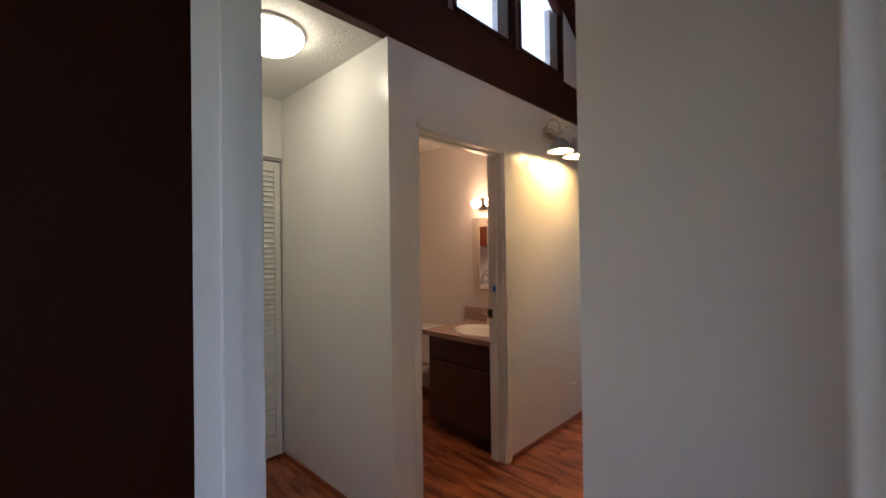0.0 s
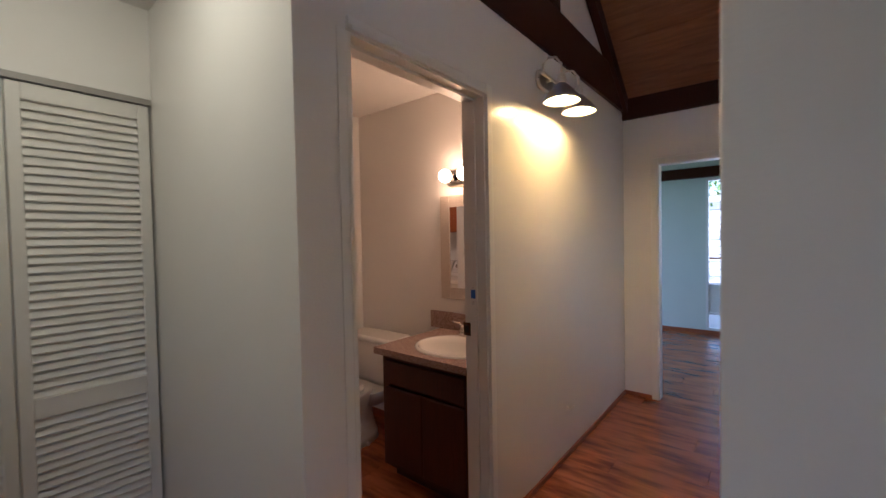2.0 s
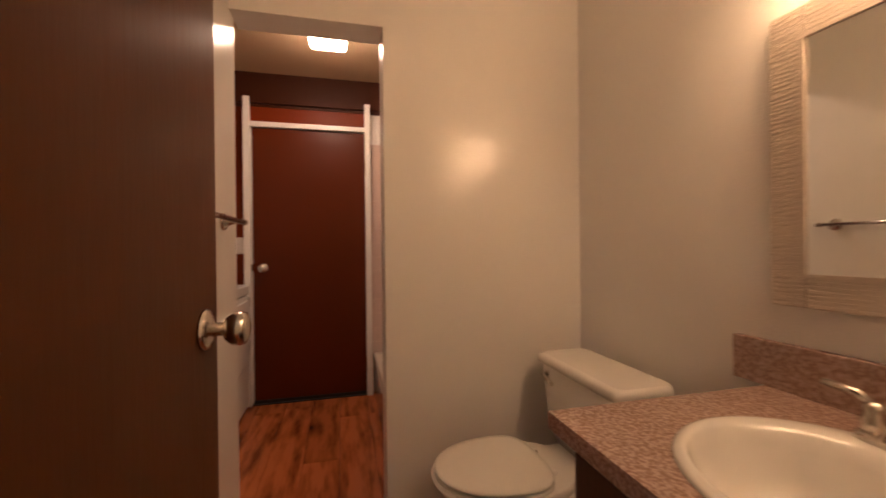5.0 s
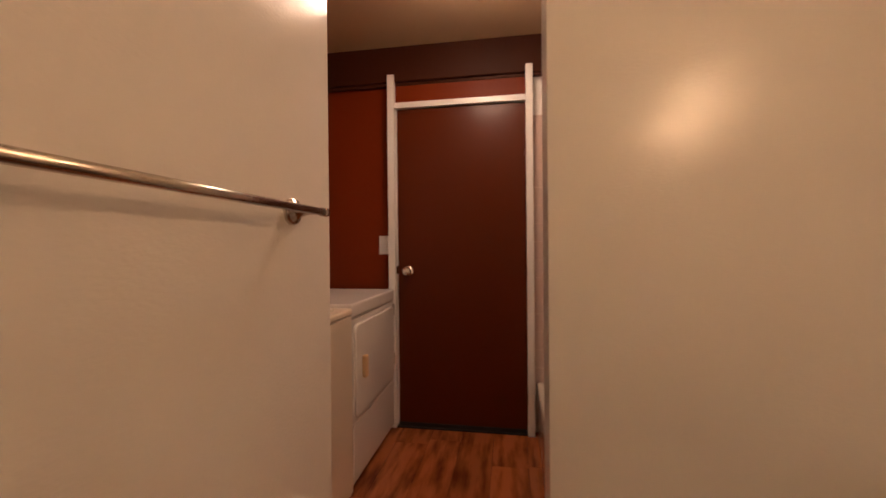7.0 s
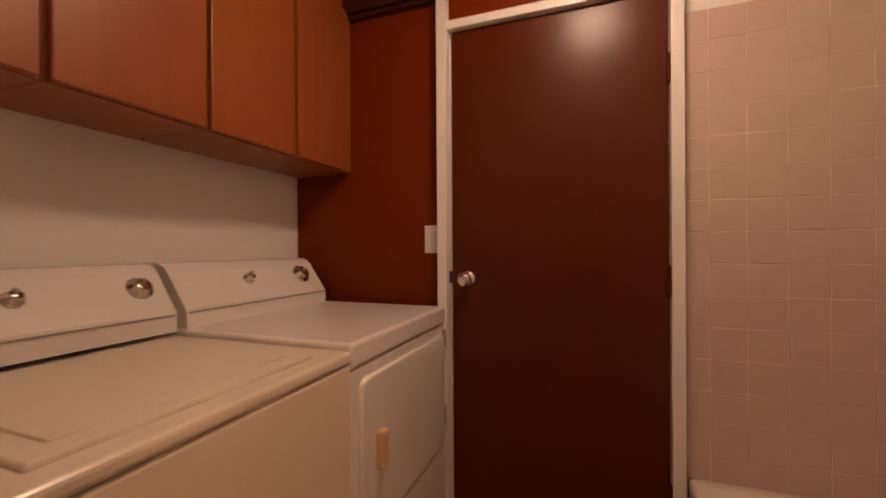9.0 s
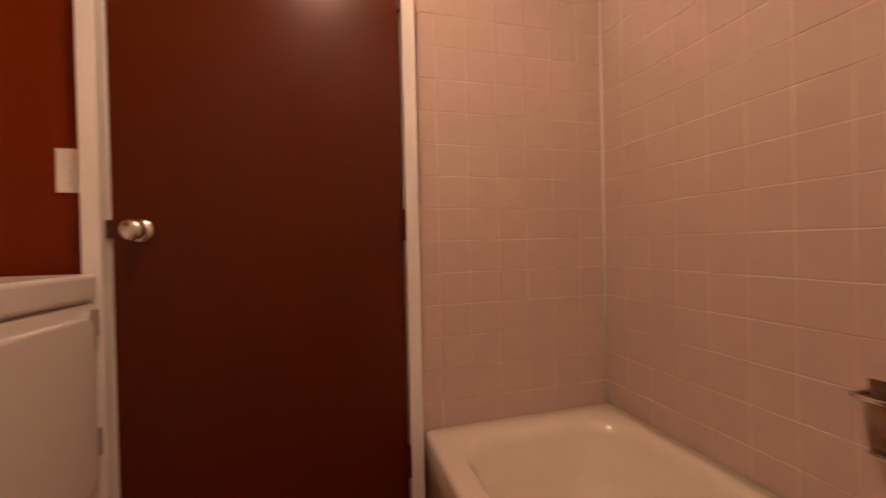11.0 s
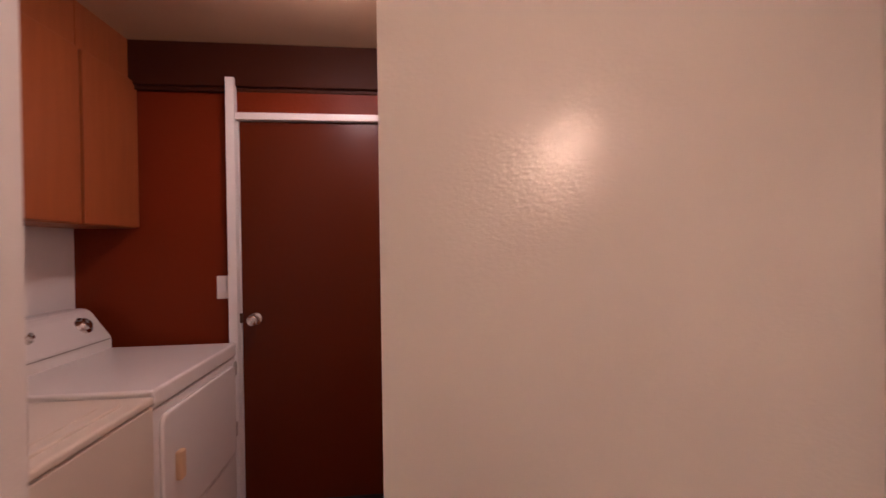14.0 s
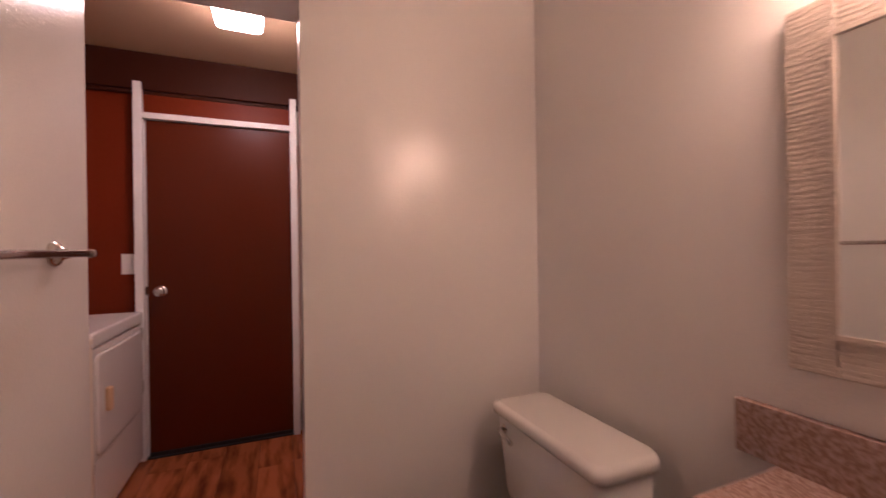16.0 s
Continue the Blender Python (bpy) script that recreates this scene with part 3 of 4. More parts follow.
def vanity():
    v = thing("vanity_cabinet", "dark-stained wooden vanity cabinet under the counter", "cabinet", "", pose(0, 0, 0))
    part("carcass", boxes((-2.565, WB - 0.002, 3.13, BN - 0.002, 0.09, 0.64), (-2.565, -2.545, 3.13, BN - 0.002, 0.64, 0.746)), M_VANITY, v)
    part("toe_kick", boxes((-2.55, WB - 0.002, 3.19, BN - 0.002, 0.0, 0.09)), M_VANITY, v)
    part("face_frame", boxes((-2.57, -2.52, 3.115, 3.13, 0.09, 0.746), (-1.99, WB - 0.002, 3.115, 3.13, 0.09, 0.746), (-2.52, -1.99, 3.115, 3.13, 0.69, 0.746), (-2.52, -1.99, 3.115, 3.13, 0.09, 0.13), bevel=0.002), M_VANITY, v)
    part("drawer_front", boxes((-2.54, -1.975, 3.098, 3.115, 0.575, 0.71), bevel=0.005), M_VANITY, v)
    for x0, x1 in ((-2.54, -2.259), (-2.256, -1.975)):
        part("door", boxes((x0, x1, 3.098, 3.115, 0.12, 0.555), bevel=0.005), M_VANITY, v)
    return v


vanity()
SX, SY, SRX, SRY = -2.19, 3.345, 0.262, 0.230


def counter():
    c = thing("countertop", "speckled pinkish-brown laminate vanity counter with backsplash", "countertop")
    x0, x1, y0, y1 = -2.585, WB - 0.001, 3.060, BN - 0.001
    n = 40
    outer = []
    for p in oval(SX, SY, 1, 1, 0, n):
        d = Vector((p.x - SX, p.y - SY))
        ts = []
        if d.x > 1e-6:
            ts.append((x1 - SX) / d.x)
        if d.x < -1e-6:
            ts.append((x0 - SX) / d.x)
        if d.y > 1e-6:
            ts.append((y1 - SY) / d.y)
        if d.y < -1e-6:
            ts.append((y0 - SY) / d.y)
        s = min(ts)
        outer.append(Vector((SX + d.x * s, SY + d.y * s, 0)))
    for cx, cy in ((x0, y0), (x0, y1), (x1, y0), (x1, y1)):
        k = min(range(n), key=lambda i: (outer[i] - Vector((cx, cy, 0))).length)
        outer[k] = Vector((cx, cy, 0))
    inner = oval(SX, SY, SRX - 0.015, SRY - 0.015, 0, n)
    z0, z1 = 0.746, 0.783
    rings = [[Vector((p.x, p.y, z)) for p in ring] for ring, z in ((inner, z1), (outer, z1), (outer, z0), (inner, z0), (inner, z1))]
    bm = loft(rings, False, False)
    bmesh.ops.remove_doubles(bm, verts=bm.verts[:], dist=1e-5)
    for f in bm.faces:
        f.smooth = False
    part("slab", bm, M_COUNTER, c)
    part("backsplash", boxes((-2.667, x1, BN - 0.021, BN - 0.001, 0.783, 0.897), bevel=0.002), M_COUNTER, c)
    return c


counter()


def basin():
    s = thing("sink", "white oval drop-in porcelain basin in the counter", "sink")
    rows = ((1.0, 1.0, 0.783, 0), (1.0, 1.0, 0.787, 0), (0.985, 0.982, 0.792, 0), (0.955, 0.94, 0.795, 0), (0.90, 0.84, 0.795, 0.018), (0.865, 0.775, 0.787, 0.026), (0.83, 0.73, 0.763, 0.03),
            (0.74, 0.64, 0.716, 0.03), (0.58, 0.5, 0.679, 0.03), (0.34, 0.29, 0.666, 0.03), (0.09, 0.10, 0.663, 0.03))
    part("bowl", loft([oval(SX, SY - q, a * SRX, b * SRY, z, 48) for a, b, z, q in rows], False, True), M_PORC, s)
    part("drain", lathe(((0.024, 0), (0.024, 0.004), (0.018, 0.006), (0.002, 0.004)), 24, Matrix.Translation((SX, SY - 0.03, 0.664))), M_CHROME, s, "chrome drain")
    return s


basin()


def faucet():
    f = thing("faucet", "two-handled brushed nickel faucet on the basin", "faucet")
    fx = SX - 0.025
    y, z = 3.528, 0.794
    part("base", loft([rrect(fx - 0.105, fx + 0.105, y - 0.026, y + 0.026, z + a, 0.025) for a in (0, 0.010)] + [rrect(fx - 0.10, fx + 0.10, y - 0.02, y + 0.02, z + 0.016, 0.02)]), M_NICKEL, f)
    part("spout", tube([(fx, y, z + 0.01), (fx, y - 0.002, z + 0.045), (fx, y - 0.02, z + 0.065), (fx, y - 0.06, z + 0.068), (fx, y - 0.10, z + 0.055), (fx, y - 0.115, z + 0.038)], 0.014, 14), M_NICKEL, f)
    for sx in (-1, 1):
        h = part("handle", lathe(((0.021, 0), (0.020, 0.02), (0.015, 0.034), (0.016, 0.046), (0.010, 0.054), (0.002, 0.055)), 20, Matrix.Translation((fx + sx * 0.078, y, z + 0.012))), M_NICKEL, f)
        part("lever", tube([(fx + sx * 0.078, y, z + 0.06), (fx + sx * 0.10, y - 0.004, z + 0.076), (fx + sx * 0.15, y - 0.010, z + 0.082)], 0.0075, 10), M_NICKEL, h)
    return f


faucet()


def toilet():
    t = thing("toilet", "white porcelain two-piece toilet with closed lid", "toilet")
    cx = -3.075
    part("tank", loft([rrect(cx - a, cx + a, 3.62 - b, 3.62, z, 0.03) for a, b, z in ((0.212, 0.155, 0.35), (0.228, 0.175, 0.40), (0.238, 0.188, 0.55), (0.243, 0.196, 0.662))]), M_PORC, t)
    part("tank_lid", loft([rrect(cx - a, cx + a, y0, 3.625, z, 0.03) for a, y0, z in ((0.252, 3.422, 0.662), (0.258, 3.412, 0.668), (0.260, 3.408, 0.688), (0.254, 3.414, 0.700), (0.240, 3.43, 0.705))]), M_PORC, t)
    lv = part("flush_lever", tube([(cx - 0.19, 3.430, 0.625), (cx - 0.19, 3.410, 0.625), (cx - 0.15, 3.402, 0.622), (cx - 0.11, 3.402, 0.612)], 0.008, 10), M_CHROME, t, "chrome flush lever")
    part("rose", lathe(((0.016, 0), (0.016, 0.006), (0.003, 0.008)), 18, Matrix.Translation((cx - 0.19, 3.43, 0.625)) @ Matrix.Rotation(radians(90), 4, "X")), M_CHROME, lv)
    rows = ((0.13, 0.22, 3.26, 0.0), (0.125, 0.21, 3.26, 0.05), (0.105, 0.17, 3.27, 0.14), (0.12, 0.18, 3.24, 0.22), (0.165, 0.225, 3.19, 0.31), (0.185, 0.245, 3.165, 0.365), (0.187, 0.25, 3.16, 0.385))
    part("bowl", loft([oval(cx, cy, a, b, z, 40, 2.2) for a, b, cy, z in rows]), M_PORC, t)
    part("shelf", loft([rrect(cx - 0.17, cx + 0.17, 3.30, 3.62, z, 0.05) for z in (0.27, 0.345, 0.352)]), M_PORC, t)

    def pad(z0, z1, grow):
        def ring(z, s):
            out = []
            for k in range(48):
                a = 2 * math.pi * k / 48
                c, q = math.cos(a), math.sin(a)
                ry = 0.245 if q < 0 else 0.128
                p = 2.15 if q < 0 else 2.9
                out.append(Vector((cx + (0.188 + grow) * s * math.copysign(abs(c) ** (2 / p), c), 3.165 + ry * s * math.copysign(abs(q) ** (2 / p), q), z)))
            return out
        return loft([ring(z0, 0.97), ring(z0 + 0.004, 1.0), ring(z1 - 0.006, 1.0), ring(z1 - 0.001, 0.965), ring(z1 + 0.003, 0.8), ring(z1 + 0.004, 0.4)])
    part("seat", pad(0.386, 0.398, 0.0), M_SEAT, t)
    part("lid", pad(0.400, 0.415, -0.003), M_SEAT, t, "closed white plastic lid")
    for sx in (-1, 1):
        part("hinge", boxes((cx + sx * 0.07 - 0.013, cx + sx * 0.07 + 0.013, 3.290, 3.315, 0.385, 0.402), bevel=0.005), M_SEAT, t)
        part("bolt_cap", lathe(((0.018, 0), (0.017, 0.012), (0.008, 0.02), (0.001, 0.021)), 16, Matrix.Translation((cx + sx * 0.125, 3.30, 0.0))), M_PORC, t)
    part("supply_pipe", tube([(cx - 0.2, 3.668, 0.16), (cx - 0.2, 3.60, 0.16), (cx - 0.2, 3.585, 0.2), (cx - 0.18, 3.58, 0.36)], 0.006), M_CHROME, t)
    return t


toilet()


def wall_mirror():
    m = thing("mirror", "rectangular wall mirror in a rippled silver-washed frame", "mirror")
    x0, x1, z0, z1, w = -2.562, -2.015, 0.990, 1.682, 0.078
    y = BN - 0.001

    def rail(a, b):
        # a strip of frame with a rippled face
        return boxes((a[0], b[0], y - 0.024, y, a[1], b[1]), bevel=0.004)
    part("frame_rail", rail((x0 + w, z0), (x1 - w, z0 + w)), M_MFRAME, m)
    part("frame_rail", rail((x0 + w, z1 - w), (x1 - w, z1)), M_MFRAME, m)
    part("frame_stile", rail((x0, z0), (x0 + w, z1)), M_MFRAME, m)
    part("frame_stile", rail((x1 - w, z0), (x1, z1)), M_MFRAME, m)
    rnd = random.Random(4)
    me = mesh_of("ripple", boxes((-0.036, 0.036, -0.0012, 0.0, -0.0034, 0.0034), bevel=0.0009, seg=1), M_MFRAME)
    z = z0 + 0.008
    while z < z1 - 0.006:
        for x in (x0 + w / 2, x1 - w / 2):
            piece("ripple", me, m, pose(x + rnd.uniform(-0.004, 0.004), y - 0.0235, z + rnd.uniform(-0.002, 0.002), 0, rnd.uniform(-4, 4), 0))
        z += 0.0105
    me2 = mesh_of("ripple", boxes((-0.047, 0.047, -0.0012, 0.0, -0.0034, 0.0034), bevel=0.0009, seg=1), M_MFRAME)
    for zz in (z0, z1 - w):
        for r in range(7):
            for c in range(4):
                piece("ripple", me2, m, pose(x0 + w + 0.048 + c * 0.097, y - 0.0235, zz + 0.007 + r * 0.0105, 0, rnd.uniform(-2, 2), 0))
    part("inner_lip", boxes((x0 + w - 0.008, x0 + w, y - 0.027, y - 0.0215, z0 + w - 0.008, z1 - w + 0.008), (x1 - w, x1 - w + 0.008, y - 0.027, y - 0.0215, z0 + w - 0.008, z1 - w + 0.008),
                            (x0 + w, x1 - w, y - 0.027, y - 0.0215, z0 + w - 0.008, z0 + w), (x0 + w, x1 - w, y - 0.027, y - 0.0215, z1 - w, z1 - w + 0.008)), M_MFRAME, m)
    part("glass", boxes((x0 + w, x1 - w, y - 0.021, y - 0.006, z0 + w, z1 - w)), M_MIRROR, m, "clear mirror glass")
    return m


wall_mirror()


def vanity_light():
    v = thing("vanity_light", "chrome vanity light bar with four lit round bulbs", "wall lamp")
    y = BN - 0.001
    part("back_plate", loft([[Vector((p.x, y - d, p.y)) for p in rrect(-2.512 + i, -1.945 - i, 1.735 + i, 1.855 - i, 0, 0.05)] for d, i in ((0, 0), (0.012, 0), (0.02, 0.012), (0.03, 0.02), (0.036, 0.035))]), M_CHROME, v)
    for k in range(4):
        x = -2.438 + 0.144 * k
        mm = Matrix.Translation((x, y - 0.03, 1.797)) @ Matrix.Rotation(radians(90), 4, "X")
        part("socket", lathe(((0.026, 0), (0.026, 0.012), (0.020, 0.03), (0.019, 0.04)), 20, mm), M_NICKEL, v)
        part("bulb", lathe([(0.014, 0.036), (0.018, 0.044)] + [(0.042 * math.sin(radians(a)), 0.084 - 0.042 * math.cos(radians(a))) for a in range(30, 180, 15)] + [(0.002, 0.126)], 24, mm), M_BULB, v, "lit round frosted bulb")
    return v


vanity_light()


def towel_bar():
    t = thing("towel_bar", "brushed nickel towel bar on the bathroom wall", "towel bar")
    y, z = 2.30, 1.233
    part("bar", tube([(-2.66, y, z), (-3.350, y, z)], 0.0085, 16), M_NICKEL, t)
    for x in (-3.305, -2.715):
        mm = Matrix.Translation((x, BS, z)) @ Matrix.Rotation(radians(-90), 4, "X")
        p = part("post", lathe(((0.030, 0), (0.031, 0.004), (0.027, 0.012), (0.018, 0.016), (0.013, 0.024), (0.0085, 0.04), (0.008, 0.055), (0.0075, 0.062), (0.002, 0.064)), 24, mm), M_NICKEL, t)
    for x in (-3.342, -2.668):
        part("end_cap", tube([(x - 0.010, y, z), (x + 0.010, y, z)], 0.0105, 16), M_NICKEL, t)
    return t


towel_bar()

# ---- laundry and tub ----


def tub():
    t = thing("bathtub", "cream enamel built-in bathtub with rounded basin", "bathtub")
    x0, x1, y0, y1, h = LW + 0.001, BB - 0.001, 2.868, TUBN - 0.001, 0.315
    rows = [(rrect(x0, x1, y0, y1, 0.0, 0.012)), (rrect(x0, x1, y0, y1, h - 0.02, 0.012)), rrect(x0 + 0.003, x1 - 0.003, y0 + 0.003, y1 - 0.003, h - 0.006, 0.014), rrect(x0 + 0.012, x1 - 0.012, y0 + 0.012, y1 - 0.004, h, 0.02)]
    for i, z, r in ((0.068, h - 0.001, 0.16), (0.078, h - 0.008, 0.16), (0.09, h - 0.04, 0.16), (0.12, 0.16, 0.15), (0.15, 0.09, 0.14), (0.20, 0.065, 0.1)):
        rows.append(rrect(x0 + i * 1.35, x1 - i, y0 + i, y1 - i * 0.85, z, r))
    part("shell", loft(rows), M_TUB, t)
    part("drain", lathe(((0.03, 0), (0.03, 0.004), (0.004, 0.006)), 20, Matrix.Translation((x1 - 0.35, (y0 + y1) / 2, 0.065))), M_CHROME, t)
    return t


tub()


def soap_dish():
    s = thing("soap_dish", "worn chrome recessed soap dish with grab bar", "soap dish")
    x0, x1, z0, z1, y = -4.232, -4.082, 0.498, 0.655, TUBN
    part("rim", boxes((x0, x1, y - 0.005, y, z1 - 0.022, z1), (x0, x1, y - 0.005, y, z0, z0 + 0.022), (x0, x0 + 0.022, y - 0.005, y, z0 + 0.022, z1 - 0.022), (x1 - 0.022, x1, y - 0.005, y, z0 + 0.022, z1 - 0.022), bevel=0.0015), M_TARNISH, s)
    part("recess", boxes((x0 + 0.02, x1 - 0.02, y - 0.0015, y - 0.0005, z0 + 0.02, z1 - 0.02)), M_TARNISH, s, "tarnished metal recess")
    part("tray", boxes((x0 + 0.012, x1 - 0.012, y - 0.035, y - 0.002, z0 + 0.012, z0 + 0.022), bevel=0.004), M_CHROME, s)
    part("bar", tube([(x0 - 0.004, y - 0.004, z1 - 0.03), (x0 - 0.004, y - 0.04, z1 - 0.03), (x0 + 0.01, y - 0.048, z1 - 0.03), (x1 - 0.01, y - 0.048, z1 - 0.03), (x1 + 0.004, y - 0.04, z1 - 0.03), (x1 + 0.004, y - 0.004, z1 - 0.03)], 0.0055), M_CHROME, s)
    return s


soap_dish()


def laundry_console(parent, x0, x1, mat, knobs):
    prof = ((1.205, 0.885), (1.40, 0.885), (1.40, 0.928), (1.396, 0.945), (1.385, 0.96), (1.335, 1.03), (1.318, 1.056), (1.300, 1.073), (1.283, 1.082), (1.262, 1.085), (1.205, 1.085))
    c = part("console", prism(prof, x0, x1), mat, parent, "raised control console")
    part("trim_strip", boxes((x0 + 0.01, x1 - 0.01, 1.398, 1.403, 0.932, 0.937)), M_GREY, c)
    n = Vector((0, 0.115, 0.085)).normalized()
    for kx, kz, r in knobs:
        y = 1.385 - (kz - 0.96) * 0.085 / 0.115
        mm = Matrix.Translation((kx, y, kz)) @ n.to_track_quat("Z", "Y").to_matrix().to_4x4()
        k = part("dial", lathe(((r, 0), (r, 0.006), (r * 0.72, 0.008), (r * 0.66, 0.024), (r * 0.5, 0.028), (0.002, 0.028)), 24, mm), M_CHROME, c, "chrome-rimmed control dial")
        part("pointer", boxes((kx - 0.003, kx + 0.003, y + 0.012, y + 0.024, kz - 0.01, kz + 0.03)), M_GREY, k)
    return c


def dryer():
    d = thing("dryer", "white front-loading clothes dryer with closed door", "dryer")
    x0, x1, y0, y1, h = -4.962, -4.262, 1.20, 1.985, 0.887
    part("body", boxes((x0, x1, y0, y1 - 0.02, 0.02, h - 0.066), bevel=0.006), M_APPL, d)
    part("top", boxes((x0, x1, y0, y1, h - 0.068, h), bevel=0.011, seg=3), M_APPL, d)
    part("front_panel", boxes((x0 + 0.003, x1 - 0.003, y1 - 0.02, y1 - 0.006, 0.03, h - 0.074), bevel=0.005), M_APPL, d)
    dr = part("door", loft([[Vector((p.x, y1 - 0.006 + q, p.y)) for p in rrect(x0 + 0.028 + i, x1 - 0.04 - i, 0.335 + i, h - 0.104 - i, 0, 0.035)] for q, i in ((0, 0), (0.006, 0), (0.011, 0.004), (0.012, 0.010))]), M_APPL, d)
    part("handle", boxes((x1 - 0.150, x1 - 0.112, y1 + 0.004, y1 + 0.030, 0.51, 0.62), bevel=0.009, seg=3), M_YELLOWED, dr, "yellowed plastic grip handle")
    for z in (0.45, 0.76):
        part("hinge", boxes((x0 + 0.010, x0 + 0.028, y1 - 0.006, y1 + 0.006, z - 0.035, z + 0.035), bevel=0.002), M_GREY, dr)
    part("lower_panel", boxes((x0 + 0.02, x1 - 0.02, y1 - 0.007, y1 - 0.002, 0.06, 0.315), bevel=0.002), M_APPL, d)
    laundry_console(d, x0 + 0.01, x1 - 0.01, M_APPL, ((-4.85, 1.015, 0.042), (-4.56, 1.015, 0.022)))
    for x in (x0 + 0.05, x1 - 0.05):
        for y in (y0 + 0.05, y1 - 0.08):
            part("foot", lathe(((0.02, 0), (0.02, 0.02), (0.01, 0.025)), 12, Matrix.Translation((x, y, 0))), M_GREY, d)
    return d


dryer()


def washer():
    d = thing("washing_machine", "aged cream top-loading washing machine with closed lid", "washing machine")
    x0, x1, y0, y1, h = -4.252, -3.570, 1.20, 1.995, 0.872
    part("body", boxes((x0, x1, y0, y1 - 0.004, 0.02, h - 0.034), bevel=0.006), M_APPL2, d)
    part("top", boxes((x0, x1, y0, y1, h - 0.03, h), bevel=0.010, seg=3), M_APPL2, d)
    ld = part("lid", boxes((x0 + 0.085, x1 - 0.085, 1.45, y1 - 0.05, h - 0.002, h + 0.010), bevel=0.004), M_APPL2, d)
    part("lid_panel", boxes((x0 + 0.125, x1 - 0.125, 1.49, y1 - 0.09, h + 0.008, h + 0.014), bevel=0.003), M_APPL2, ld)
    laundry_console(d, x0 + 0.01, x1 - 0.01, M_APPL, ((-4.17, 1.015, 0.035), (-3.90, 1.015, 0.022), (-3.73, 1.015, 0.022)))
    for x in (x0 + 0.05, x1 - 0.05):
        for y in (y0 + 0.05, y1 - 0.08):
            part("foot", lathe(((0.02, 0), (0.02, 0.02), (0.01, 0.025)), 12, Matrix.Translation((x, y, 0))), M_GREY, d)
    return d


washer()


def upper_cabinet(x0, x1):
    c = thing("wall_cabinet", "orange-brown wooden wall cabinet over the laundry machines", "cabinet", "laundry cabinets")
    part("carcass", boxes((x0, x1, 1.182, 1.478, 1.48, 2.43), bevel=0.002), M_CAB, c)
    part("door", boxes((x0 + 0.007, x1 - 0.007, 1.479, 1.498, 1.484, 2.224), bevel=0.003), M_CAB, c)
    return c


upper_cabinet(LW + 0.002, -4.655)
upper_cabinet(-4.650, -4.275)
upper_cabinet(-4.270, -3.895)
upper_cabinet(-3.890, -3.500)


def switch_plate(name, label, m, rockers):
    s = thing(name, label, "switch" if "switch" in name else "outlet", "", m)
    part("plate", boxes((0, 0.006, -0.0375, 0.0375, -0.06, 0.06), bevel=0.002), M_PLASTIC, s)
    for z0, z1 in rockers:
        part("rocker", boxes((0.005, 0.010, -0.016, 0.016, z0, z1), bevel=0.002), M_PLASTIC, s)
    return s


switch_plate("light_switch", "white double rocker wall switch beside the exit door", pose(LW, 1.906, 1.166), ((-0.034, -0.002), (0.002, 0.034)))
stub = thing("cable_stub", "short white cable stub poking from the hall wall", "cable", "", pose(W, 3.99, 0.305))
part("grommet", lathe(((0.012, 0), (0.011, 0.004), (0.004, 0.006)), 16, Matrix.Rotation(radians(90), 4, "Y")), M_PLASTIC, stub)
part("cable", tube([(0.0, 0, 0), (0.02, 0.003, -0.004), (0.034, 0.012, 0.008), (0.04, 0.022, 0.022)], 0.005, 8), M_PLASTIC, stub)


def laundry_lamp():
    s = thing("ceiling_lamp", "lit rectangular white ceiling lamp in the laundry", "ceiling lamp")
    part("base", boxes((-4.36, -4.09, 2.455, 2.68, 2.385, 2.43), bevel=0.003), M_TRIM, s)
    part("diffuser", loft([rrect(-4.345 + i, -4.105 - i, 2.462 + i, 2.672 - i, z, 0.02) for i, z in ((0, 2.385), (0.0, 2.35), (0.008, 2.335), (0.03, 2.33))]), M_PANEL, s, "lit frosted diffuser")
    return s


laundry_lamp()


def dome_lamp():
    s = thing("ceiling_lamp", "lit round frosted dome ceiling lamp in the nook", "ceiling lamp")
    c = Matrix.Translation((-2.17, 1.71, 2.45)) @ Matrix.Rotation(radians(180), 4, "X")
    part("base", lathe(((0.165, 0), (0.165, 0.012), (0.15, 0.018), (0.01, 0.02)), 32, c), M_TRIM, s)
    part("dome", lathe([(0.155 * math.cos(radians(a)), 0.02 + 0.085 * math.sin(radians(a))) for a in range(0, 90, 9)] + [(0.004, 0.105)], 36, c), M_DOME, s, "lit frosted glass dome")
    return s


dome_lamp()


